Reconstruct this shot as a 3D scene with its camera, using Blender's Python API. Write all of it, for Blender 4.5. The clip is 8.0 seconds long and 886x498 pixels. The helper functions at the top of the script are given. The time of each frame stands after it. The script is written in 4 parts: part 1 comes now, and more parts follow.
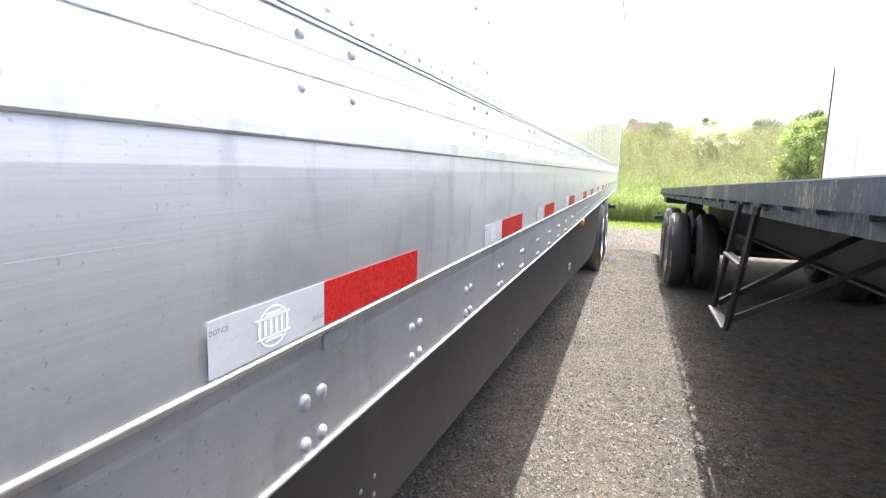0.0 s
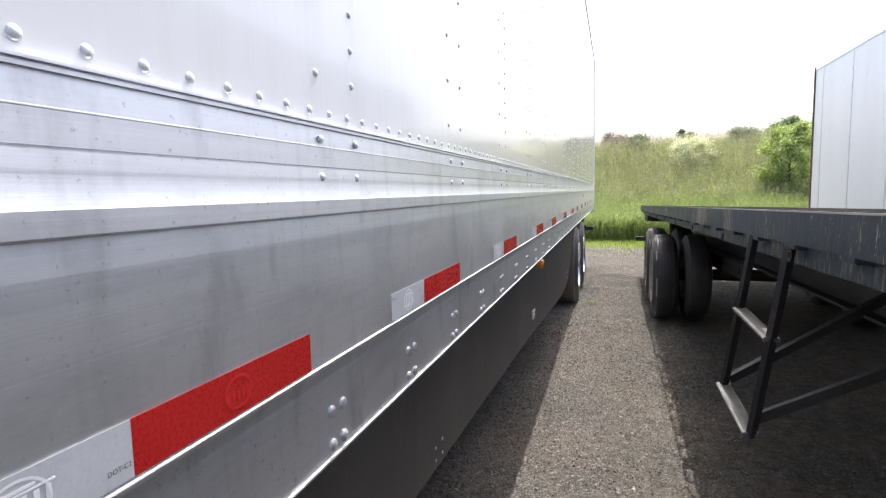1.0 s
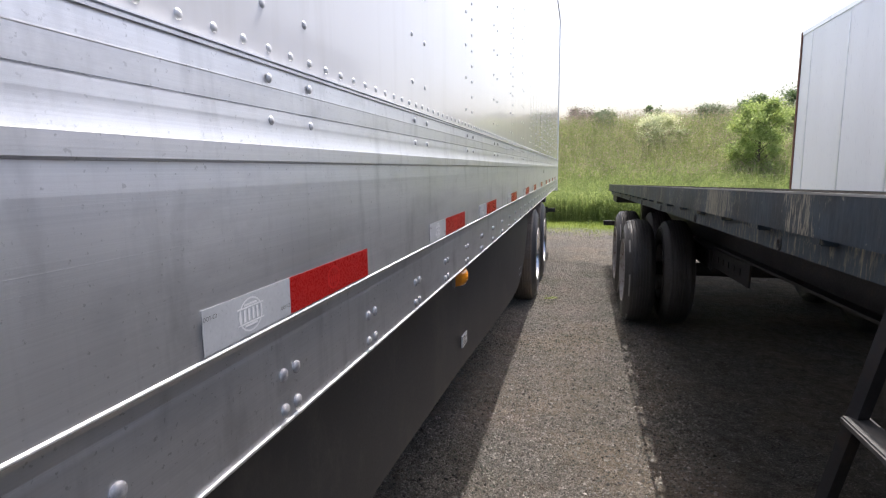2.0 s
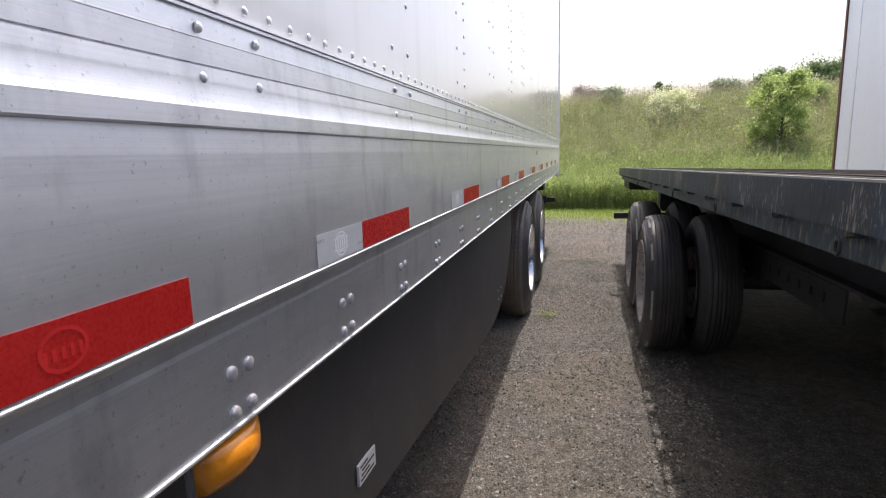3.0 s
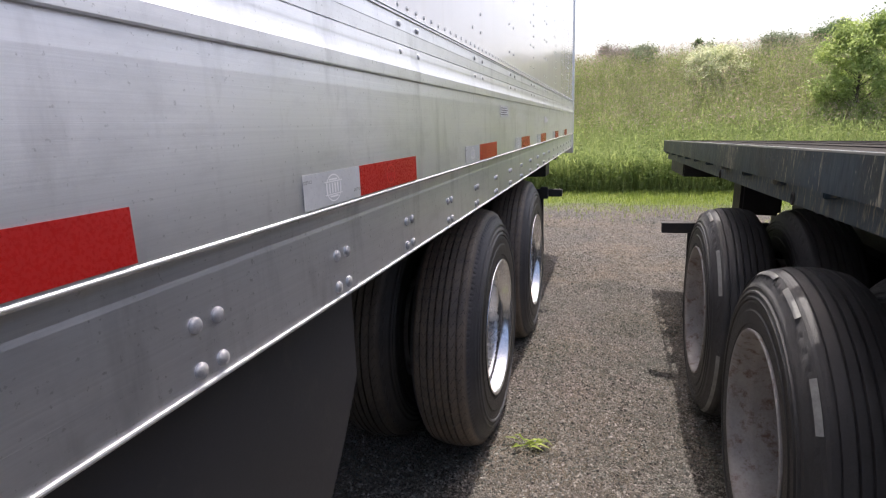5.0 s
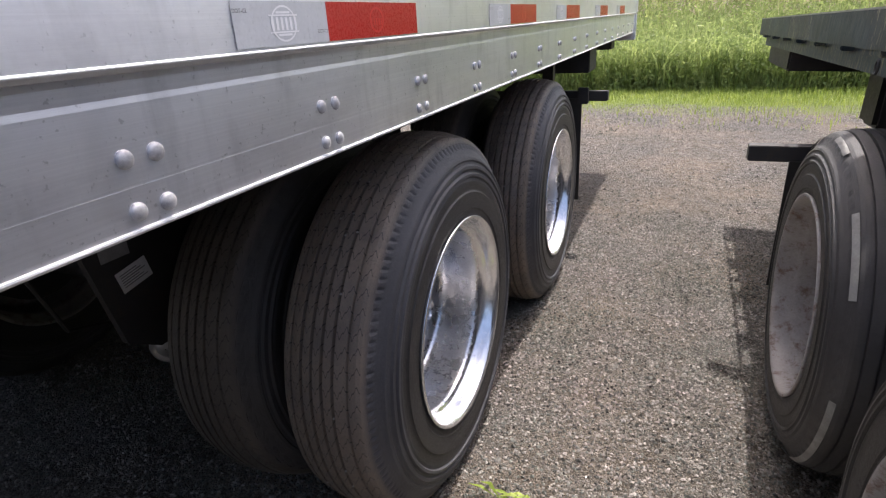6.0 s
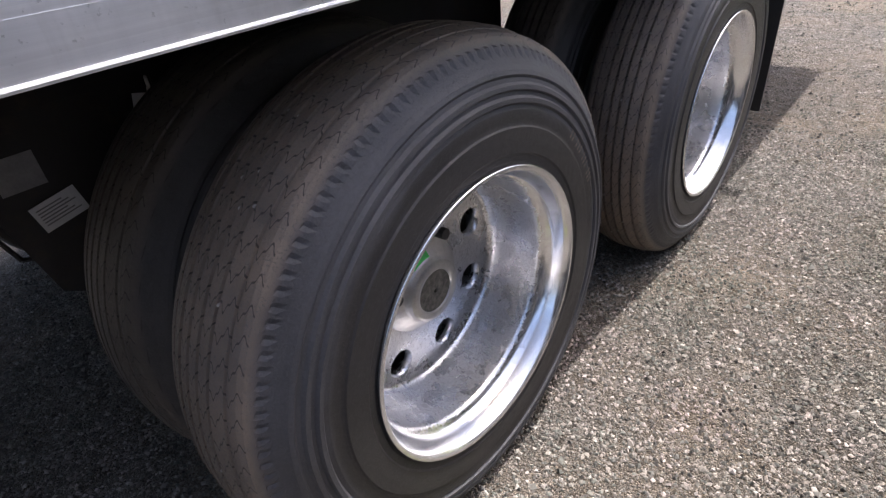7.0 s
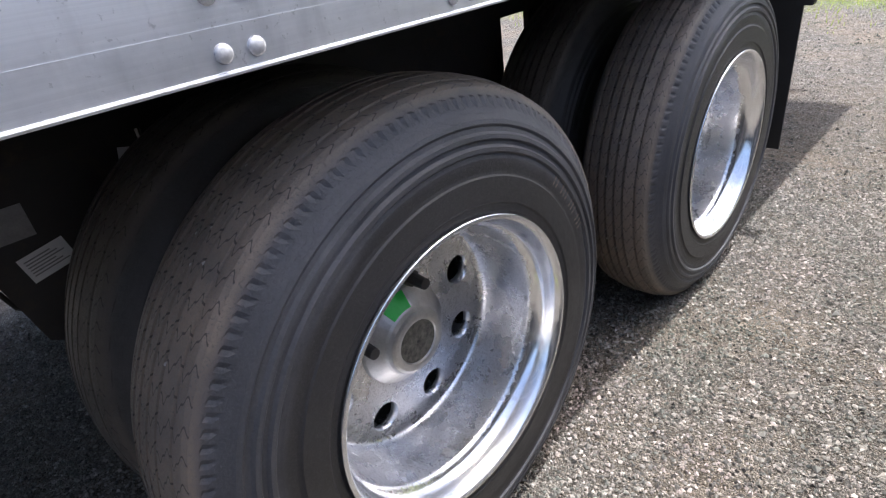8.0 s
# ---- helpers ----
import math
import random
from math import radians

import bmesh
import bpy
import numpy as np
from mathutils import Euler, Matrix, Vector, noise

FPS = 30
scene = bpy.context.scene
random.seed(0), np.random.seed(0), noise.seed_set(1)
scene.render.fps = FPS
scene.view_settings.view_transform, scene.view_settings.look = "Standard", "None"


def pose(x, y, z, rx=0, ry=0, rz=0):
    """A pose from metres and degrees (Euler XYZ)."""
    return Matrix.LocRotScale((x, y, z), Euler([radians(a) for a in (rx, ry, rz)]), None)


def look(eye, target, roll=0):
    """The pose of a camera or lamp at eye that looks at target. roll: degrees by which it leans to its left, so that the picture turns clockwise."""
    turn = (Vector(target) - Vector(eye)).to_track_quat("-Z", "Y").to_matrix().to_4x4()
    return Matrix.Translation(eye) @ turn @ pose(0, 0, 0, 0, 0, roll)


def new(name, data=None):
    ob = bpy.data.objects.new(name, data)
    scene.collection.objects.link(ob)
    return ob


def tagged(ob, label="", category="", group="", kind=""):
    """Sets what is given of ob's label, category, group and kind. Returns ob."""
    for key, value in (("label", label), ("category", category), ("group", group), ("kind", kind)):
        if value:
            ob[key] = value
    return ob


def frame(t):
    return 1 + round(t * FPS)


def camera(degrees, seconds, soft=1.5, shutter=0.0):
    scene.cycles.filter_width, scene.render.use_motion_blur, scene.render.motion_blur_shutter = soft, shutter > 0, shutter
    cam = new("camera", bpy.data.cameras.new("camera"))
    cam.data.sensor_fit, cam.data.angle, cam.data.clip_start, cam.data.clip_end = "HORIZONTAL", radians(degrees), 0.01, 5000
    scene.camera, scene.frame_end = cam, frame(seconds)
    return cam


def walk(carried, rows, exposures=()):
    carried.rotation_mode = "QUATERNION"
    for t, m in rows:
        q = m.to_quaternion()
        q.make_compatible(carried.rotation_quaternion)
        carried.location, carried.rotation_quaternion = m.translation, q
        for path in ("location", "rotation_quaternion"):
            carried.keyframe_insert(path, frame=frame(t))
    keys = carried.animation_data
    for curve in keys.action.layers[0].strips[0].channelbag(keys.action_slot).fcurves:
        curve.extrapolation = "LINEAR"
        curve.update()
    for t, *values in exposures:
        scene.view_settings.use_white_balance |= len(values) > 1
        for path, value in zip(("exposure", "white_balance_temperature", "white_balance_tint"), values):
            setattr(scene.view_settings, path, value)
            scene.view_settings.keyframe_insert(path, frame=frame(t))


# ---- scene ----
cam = camera(77.7, 8.0, soft=1.2)
PATH = [
    (0, (0.315, 0.138, 1.442), (-0.320, 2.013, 1.156), 1.5),
    (0.5, (0.374, 0.608, 1.480), (-0.167, 2.522, 1.277), -1.0),
    (0.7, (0.371, 0.875, 1.501), (-0.219, 2.778, 1.324), -0.3),
    (1, (0.377, 1.201, 1.494), (-0.214, 3.101, 1.291), -1.3),
    (1.5, (0.343, 1.852, 1.497), (-0.163, 3.765, 1.206), -0.1),
    (1.7, (0.372, 2.109, 1.473), (-0.109, 4.031, 1.204), -0.0),
    (2.8, (0.370, 3.567, 1.442), (-0.116, 5.470, 1.068), -1.8),
    (3, (0.391, 3.848, 1.432), (-0.103, 5.757, 1.093), -1.6),
    (3.4, (0.390, 4.408, 1.428), (-0.156, 6.297, 1.061), -1.3),
    (3.5, (0.377, 4.535, 1.427), (-0.166, 6.424, 1.059), -0.5),
    (4, (0.397, 5.147, 1.430), (-0.138, 7.041, 1.076), -1.5),
    (4.2, (0.405, 5.448, 1.429), (-0.132, 7.345, 1.090), -1.2),
    (5.3, (0.390, 6.754, 1.356), (-0.230, 8.577, 0.818), -3.5),
    (5.5, (0.434, 6.959, 1.350), (-0.236, 8.736, 0.722), -4.4),
    (6, (0.455, 7.477, 1.283), (-0.302, 9.163, 0.520), -3.4),
    (6.5, (0.451, 7.901, 1.238), (-0.484, 9.404, 0.306), -3.1),
    (6.8, (0.469, 8.066, 1.202), (-0.673, 9.347, 0.175), -5.7),
    (7, (0.454, 8.109, 1.202), (-0.712, 9.303, 0.099), -6.6),
    (7.5, (0.470, 8.142, 1.189), (-0.748, 9.268, 0.071), -7.9),
    (8, (0.507, 8.204, 1.199), (-0.783, 9.378, 0.222), -8.5),
]
EXPOSURES = [(0, 2.23, 6430, 10), (0.3, 1.87, 6430, 10), (0.6, 1.60, 6440, 10), (1, 1.36, 6440, 10), (1.5, 1.10, 6450, 11), (2.8, 0.95, 6510, 13), (4.2, 0.90, 6520, 14), (5.5, 0.97, 6550, 15), (6, 1.27, 6480, 15), (6.5, 1.41, 6420, 15), (7.5, 1.63, 6320, 14), (8, 1.72, 6120, 11)]
walk(cam, [(t, look(eye, target, roll)) for t, eye, target, roll in PATH], EXPOSURES)

# ---- light: high sun ahead of the walk, hazy bright sky ----
TO_SUN = Vector((0.078, 0.50, 1.0)).normalized()
world = bpy.data.worlds.new("sky")
scene.world = world
world.use_nodes = True
wn = world.node_tree
sky = wn.nodes.new("ShaderNodeTexSky")
sky.sky_type = "NISHITA"
sky.sun_disc = False
sky.sun_elevation = math.asin(TO_SUN.z)
sky.sun_rotation = math.atan2(TO_SUN.x, TO_SUN.y)
sky.air_density, sky.dust_density, sky.ozone_density = 1.0, 6.0, 1.0
wn.links.new(sky.outputs["Color"], wn.nodes["Background"].inputs["Color"])
wn.nodes["Background"].inputs["Strength"].default_value = 0.15
sun = new("sun", bpy.data.lights.new("sun", "SUN"))
sun.data.energy, sun.data.angle, sun.data.color = 2.7, radians(0.6), (1.0, 0.965, 0.91)
sun.matrix_basis = look(TO_SUN * 60, (0, 0, 0))


# ---- materials ----
def nodes_of(name):
    m = bpy.data.materials.new(name)
    m.use_nodes = True
    return m, m.node_tree, m.node_tree.nodes["Principled BSDF"]


def ramp(nt, source, stops):
    r = nt.nodes.new("ShaderNodeValToRGB")
    while len(r.color_ramp.elements) < len(stops):
        r.color_ramp.elements.new(0.5)
    for e, (p, c) in zip(r.color_ramp.elements, stops):
        e.position, e.color = p, (*c, 1) if len(c) == 3 else c
    nt.links.new(source, r.inputs["Fac"])
    return r.outputs["Color"]


def coords(nt, stretch=(1, 1, 1), random_shift=False):
    tc = nt.nodes.new("ShaderNodeTexCoord")
    mp = nt.nodes.new("ShaderNodeMapping")
    mp.inputs["Scale"].default_value = stretch
    nt.links.new(tc.outputs["Object"], mp.inputs["Vector"])
    if random_shift:
        oi = nt.nodes.new("ShaderNodeObjectInfo")
        mul = nt.nodes.new("ShaderNodeMath")
        mul.operation, mul.inputs[1].default_value = "MULTIPLY", 37.0
        nt.links.new(oi.outputs["Random"], mul.inputs[0])
        nt.links.new(mul.outputs[0], mp.inputs["Location"])
    return mp.outputs["Vector"]


def noise_tex(nt, vec, scale, detail=5, rough=0.6):
    n = nt.nodes.new("ShaderNodeTexNoise")
    n.inputs["Scale"].default_value, n.inputs["Detail"].default_value, n.inputs["Roughness"].default_value = scale, detail, rough
    nt.links.new(vec, n.inputs["Vector"])
    return n.outputs["Fac"]


def mix(nt, fac, a, b, blend="MIX"):
    m = nt.nodes.new("ShaderNodeMix")
    m.data_type, m.blend_type = "RGBA", blend
    for sock, v in ((m.inputs[0], fac), (m.inputs[6], a), (m.inputs[7], b)):
        if isinstance(v, (int, float)):
            sock.default_value = v
        elif isinstance(v, tuple):
            sock.default_value = (*v, 1)
        else:
            nt.links.new(v, sock)
    return m.outputs[2]


def math_node(nt, op, a, b=None, clamp=False):
    m = nt.nodes.new("ShaderNodeMath")
    m.operation, m.use_clamp = op, clamp
    for sock, v in zip(m.inputs, (a, b)):
        if v is None:
            continue
        if isinstance(v, (int, float)):
            sock.default_value = v
        else:
            nt.links.new(v, sock)
    return m.outputs[0]


def bump(nt, bsdf, height, strength, distance):
    b = nt.nodes.new("ShaderNodeBump")
    b.inputs["Strength"].default_value, b.inputs["Distance"].default_value = strength, distance
    nt.links.new(height, b.inputs["Height"])
    nt.links.new(b.outputs["Normal"], bsdf.inputs["Normal"])


def surface(name, dark, light, rough=(0.4, 0.6), metal=0.0, coarse=3.0, fine=60.0, relief=0.2, depth=0.002, stretch=(1, 1, 1), stain=None, spec=0.5):
    """A two-scale worn surface: broad mottling, fine grain, optional stains."""
    m, nt, bsdf = nodes_of(name)
    v = coords(nt, stretch, True)
    a, b = noise_tex(nt, v, coarse, 4), noise_tex(nt, v, fine, 6, 0.7)
    both = math_node(nt, "ADD", math_node(nt, "MULTIPLY", a, 0.6), math_node(nt, "MULTIPLY", b, 0.4))
    col = ramp(nt, both, [(0.35, dark), (0.65, light)])
    if stain:
        where = ramp(nt, noise_tex(nt, v, coarse * 2.7, 7, 0.75), [(0.52, (0, 0, 0)), (0.66, (1, 1, 1))])
        col = mix(nt, where, col, stain)
    nt.links.new(col, bsdf.inputs["Base Color"])
    rr = ramp(nt, b, [(0.3, (rough[0],) * 3), (0.7, (rough[1],) * 3)])
    nt.links.new(rr, bsdf.inputs["Roughness"])
    bsdf.inputs["Metallic"].default_value = metal
    bsdf.inputs["Specular IOR Level"].default_value = spec
    if relief:
        bump(nt, bsdf, b, relief, depth)
    return m


def aluminium_rail():
    """Mill-finish extrusion: fine lines drawn along its length, water streaks down it, scuffs."""
    m, nt, bsdf = nodes_of("mill aluminium")
    along = coords(nt, (8, 0.35, 160))
    down = coords(nt, (2, 26, 0.9))
    plain = coords(nt)
    lines = noise_tex(nt, along, 2.2, 6, 0.7)
    streak = noise_tex(nt, down, 1.6, 5, 0.65)
    blot = noise_tex(nt, plain, 3.5, 5, 0.6)
    speck = noise_tex(nt, plain, 140, 3, 0.6)
    base = ramp(nt, lines, [(0.25, (0.80, 0.81, 0.83)), (0.75, (0.91, 0.92, 0.94))])
    base = mix(nt, ramp(nt, streak, [(0.55, (0, 0, 0)), (0.80, (0.35, 0.35, 0.35))]), base, (0.62, 0.63, 0.64))
    base = mix(nt, ramp(nt, speck, [(0.64, (0, 0, 0)), (0.70, (0.75, 0.75, 0.75))]), base, (0.56, 0.57, 0.58))
    patchy = ramp(nt, noise_tex(nt, coords(nt, (1, 0.9, 2.4)), 5.0, 6, 0.7), [(0.50, (0, 0, 0)), (0.66, (0.45, 0.45, 0.45))])
    base = mix(nt, patchy, base, (0.66, 0.67, 0.69))
    smudge = math_node(nt, "MULTIPLY", ramp(nt, noise_tex(nt, coords(nt, (1, 5.0, 1.6)), 2.6, 5, 0.6), [(0.54, (0, 0, 0)), (0.70, (1, 1, 1))]), 0.38)
    base = mix(nt, smudge, base, (0.42, 0.43, 0.44))
    scratch = ramp(nt, noise_tex(nt, coords(nt, (1, 60, 6)), 3.0, 4, 0.6), [(0.70, (0, 0, 0)), (0.74, (0.6, 0.6, 0.6))])
    base = mix(nt, scratch, base, (0.86, 0.87, 0.88))
    nt.links.new(base, bsdf.inputs["Base Color"])
    bsdf.inputs["Metallic"].default_value = 0.85
    r = math_node(nt, "ADD", math_node(nt, "MULTIPLY", blot, 0.22), math_node(nt, "MULTIPLY", streak, 0.16))
    nt.links.new(math_node(nt, "ADD", r, 0.19), bsdf.inputs["Roughness"])
    bump(nt, bsdf, lines, 0.12, 0.001)
    return m


def white_panel():
    m, nt, bsdf = nodes_of("white trailer skin")
    v = coords(nt)
    down = coords(nt, (1, 9, 0.5))
    blot = noise_tex(nt, v, 0.9, 4)
    streak = noise_tex(nt, down, 1.3, 6, 0.7)
    col = ramp(nt, blot, [(0.3, (0.78, 0.79, 0.81)), (0.7, (0.86, 0.86, 0.87))])
    col = mix(nt, ramp(nt, streak, [(0.5, (0, 0, 0)), (0.8, (0.35, 0.35, 0.35))]), col, (0.56, 0.55, 0.53))
    nt.links.new(col, bsdf.inputs["Base Color"])
    nt.links.new(ramp(nt, streak, [(0.3, (0.10,) * 3), (0.8, (0.24,) * 3)]), bsdf.inputs["Roughness"])
    bsdf.inputs["Coat Weight"].default_value = 0.5
    bsdf.inputs["Coat Roughness"].default_value = 0.06
    bump(nt, bsdf, noise_tex(nt, coords(nt, (1, 1.2, 0.8)), 2.2, 2), 0.05, 0.02)
    return m


def tyre_rubber(name, dark, light, dusty=(0.215, 0.172, 0.135), sipes=True):
    """Dusty rubber; thin zigzag sipes across the ribs, by the angle round the axle."""
    m, nt, bsdf = nodes_of(name)
    tc = nt.nodes.new("ShaderNodeTexCoord")
    sep = nt.nodes.new("ShaderNodeSeparateXYZ")
    nt.links.new(tc.outputs["Object"], sep.inputs[0])
    v = coords(nt, (1, 1, 1), True)
    broad, grain = noise_tex(nt, v, 5, 4), noise_tex(nt, v, 170, 5, 0.7)
    both = math_node(nt, "ADD", math_node(nt, "MULTIPLY", broad, 0.6), math_node(nt, "MULTIPLY", grain, 0.4))
    col = ramp(nt, both, [(0.36, dark), (0.66, light)])
    height = math_node(nt, "MULTIPLY", grain, 0.25)
    radius = math_node(nt, "SQRT", math_node(nt, "ADD", math_node(nt, "POWER", sep.outputs[1], 2), math_node(nt, "POWER", sep.outputs[2], 2)))
    # the flank below the ribs has stayed black, dust lies on the outer part
    clean = ramp(nt, math_node(nt, "ADD", radius, math_node(nt, "MULTIPLY", broad, 0.03)), [(0.400, (1, 1, 1)), (0.418, (0, 0, 0))])
    col = mix(nt, math_node(nt, "MULTIPLY", clean, 0.85), col, (0.022, 0.021, 0.021))
    if sipes:
        turn = math_node(nt, "ARCTAN2", sep.outputs[2], sep.outputs[1])
        wave = math_node(nt, "SINE", math_node(nt, "MULTIPLY", sep.outputs[0], 2 * math.pi / 0.026))
        bend = math_node(nt, "MULTIPLY", math_node(nt, "MULTIPLY", wave, wave), wave)
        u = math_node(nt, "ADD", math_node(nt, "MULTIPLY", turn, 78 / (2 * math.pi)), math_node(nt, "MULTIPLY", bend, 0.32))
        u = math_node(nt, "ADD", u, math_node(nt, "MULTIPLY", broad, 0.25))
        cut = math_node(nt, "LESS_THAN", math_node(nt, "FRACT", u), 0.085)
        cut = math_node(nt, "MULTIPLY", cut, math_node(nt, "GREATER_THAN", radius, 0.5065))
        dust = ramp(nt, radius, [(0.490, (0, 0, 0)), (0.503, (1, 1, 1))])
        crust = ramp(nt, noise_tex(nt, v, 260, 6, 0.8), [(0.36, (0.35,) * 3), (0.48, (0.9,) * 3), (0.64, (1.0,) * 3)])
        patches = ramp(nt, noise_tex(nt, coords(nt, (0.6, 1, 1), True), 11, 5, 0.65), [(0.36, (0.60,) * 3), (0.58, (1.0,) * 3)])
        worn = math_node(nt, "MULTIPLY", math_node(nt, "MULTIPLY", dust, crust), patches)
        col = mix(nt, worn, col, dusty)
        col = mix(nt, math_node(nt, "MULTIPLY", cut, 0.75), col, (0.012, 0.011, 0.010))
        height = math_node(nt, "ADD", height, math_node(nt, "MULTIPLY", crust, 0.5))
        height = math_node(nt, "SUBTRACT", height, math_node(nt, "MULTIPLY", cut, 0.9))
    nt.links.new(col, bsdf.inputs["Base Color"])
    nt.links.new(ramp(nt, grain, [(0.3, (0.42,) * 3), (0.7, (0.66,) * 3)]), bsdf.inputs["Roughness"])
    bump(nt, bsdf, height, 0.6, 0.003)
    return m


def polished_wheel():
    """Aluminium wheel: bright turned lip, dulled barrel with fine pits, water marks and brake dust."""
    m, nt, bsdf = nodes_of("polished aluminium wheel")
    v = coords(nt, (1, 1, 1), True)
    tc = nt.nodes.new("ShaderNodeTexCoord")
    sep = nt.nodes.new("ShaderNodeSeparateXYZ")
    nt.links.new(tc.outputs["Object"], sep.inputs[0])
    radius = math_node(nt, "SQRT", math_node(nt, "ADD", math_node(nt, "POWER", sep.outputs[1], 2), math_node(nt, "POWER", sep.outputs[2], 2)))
    lip = ramp(nt, radius, [(0.262, (0, 0, 0)), (0.272, (1, 1, 1))])
    pits = ramp(nt, noise_tex(nt, v, 330, 4, 0.75), [(0.50, (0, 0, 0)), (0.62, (1, 1, 1))])
    cloud = ramp(nt, noise_tex(nt, v, 16, 6, 0.72), [(0.40, (0, 0, 0)), (0.62, (1, 1, 1))])
    dirty = math_node(nt, "MULTIPLY", math_node(nt, "ADD", math_node(nt, "MULTIPLY", cloud, 0.60), 0.38), pits)
    dull = math_node(nt, "SUBTRACT", 1.0, math_node(nt, "MULTIPLY", lip, 0.8))
    base = ramp(nt, noise_tex(nt, v, 45, 5, 0.7), [(0.3, (0.70, 0.71, 0.73)), (0.7, (0.86, 0.87, 0.89))])
    base = mix(nt, math_node(nt, "MULTIPLY", dirty, dull), base, (0.24, 0.24, 0.25))
    marks = ramp(nt, noise_tex(nt, v, 27, 3, 0.5), [(0.66, (0, 0, 0)), (0.69, (0.55,) * 3)])
    base = mix(nt, marks, base, (0.34, 0.34, 0.35))
    base = mix(nt, math_node(nt, "MULTIPLY", dull, 0.35), base, (0.58, 0.58, 0.60))
    nt.links.new(base, bsdf.inputs["Base Color"])
    bsdf.inputs["Metallic"].default_value = 0.88
    rough = math_node(nt, "ADD", math_node(nt, "MULTIPLY", dull, 0.10), math_node(nt, "MULTIPLY", cloud, 0.12))
    nt.links.new(math_node(nt, "ADD", rough, 0.13), bsdf.inputs["Roughness"])
    bump(nt, bsdf, noise_tex(nt, v, 240, 3, 0.6), 0.10, 0.0008)
    return m


def gravel_ground():
    """Crushed stone of three sizes: cells with their own grey, sunk joints, broad damp and dusty tracks."""
    m, nt, bsdf = nodes_of("crushed gravel")
    v = coords(nt)
    warp = nt.nodes.new("ShaderNodeTexNoise")
    warp.inputs["Scale"].default_value = 40
    nt.links.new(v, warp.inputs["Vector"])
    vv = mix(nt, 0.012, v, warp.outputs["Color"], "ADD")
    cols, heights = [], []
    for scale in (150, 360):
        vo = nt.nodes.new("ShaderNodeTexVoronoi")
        vo.inputs["Scale"].default_value = scale
        nt.links.new(vv, vo.inputs["Vector"])
        cols.append(vo.outputs["Color"])
        heights.append(vo.outputs["Distance"])
    sep = nt.nodes.new("ShaderNodeSeparateColor")
    nt.links.new(cols[0], sep.inputs[0])
    sep2 = nt.nodes.new("ShaderNodeSeparateColor")
    nt.links.new(cols[1], sep2.inputs[0])
    a = ramp(nt, sep.outputs[0], [(0.0, (0.06, 0.057, 0.054)), (0.45, (0.16, 0.152, 0.142)), (0.8, (0.26, 0.245, 0.225)), (1.0, (0.48, 0.46, 0.43))])
    b = ramp(nt, sep2.outputs[0], [(0.0, (0.055, 0.052, 0.049)), (0.6, (0.165, 0.155, 0.142)), (1.0, (0.34, 0.32, 0.295))])
    col = mix(nt, ramp(nt, noise_tex(nt, v, 25, 4), [(0.42, (0, 0, 0)), (0.58, (1, 1, 1))]), a, b)
    col = mix(nt, ramp(nt, noise_tex(nt, v, 1.1, 5, 0.65), [(0.40, (0, 0, 0)), (0.66, (0.65, 0.65, 0.65))]), col, (0.29, 0.24, 0.185))
    grit = ramp(nt, noise_tex(nt, v, 300, 5, 0.8), [(0.38, (0.28, 0.27, 0.25)), (0.50, (1.0, 1.0, 1.0)), (0.62, (1.75, 1.70, 1.62))])
    col = mix(nt, 1.0, col, ramp(nt, noise_tex(nt, v, 14, 6, 0.75), [(0.36, (0.66, 0.62, 0.57)), (0.52, (1.0, 1.0, 1.0)), (0.66, (1.22, 1.22, 1.22))]), "MULTIPLY")
    col = mix(nt, 1.0, col, grit, "MULTIPLY")
    # turf beyond the yard and up the bank
    py = nt.nodes.new("ShaderNodeSeparateXYZ")
    nt.links.new(v, py.inputs[0])
    edge = math_node(nt, "ADD", py.outputs[1], math_node(nt, "MULTIPLY", noise_tex(nt, v, 1.4, 6, 0.7), 2.4))
    turf = ramp(nt, math_node(nt, "DIVIDE", math_node(nt, "SUBTRACT", edge, 16.6), 1.0, True), [(0.0, (0, 0, 0)), (1.0, (1, 1, 1))])
    green = ramp(nt, noise_tex(nt, v, 30, 5), [(0.3, (0.12, 0.16, 0.035)), (0.7, (0.24, 0.31, 0.07))])
    col = mix(nt, turf, col, green)
    nt.links.new(col, bsdf.inputs["Base Color"])
    bsdf.inputs["Roughness"].default_value = 0.9
    bsdf.inputs["Specular IOR Level"].default_value = 0.25
    h = math_node(nt, "ADD", math_node(nt, "MULTIPLY", heights[0], -1.0), math_node(nt, "MULTIPLY", heights[1], -0.5))
    bump(nt, bsdf, h, 1.0, 0.02)
    return m


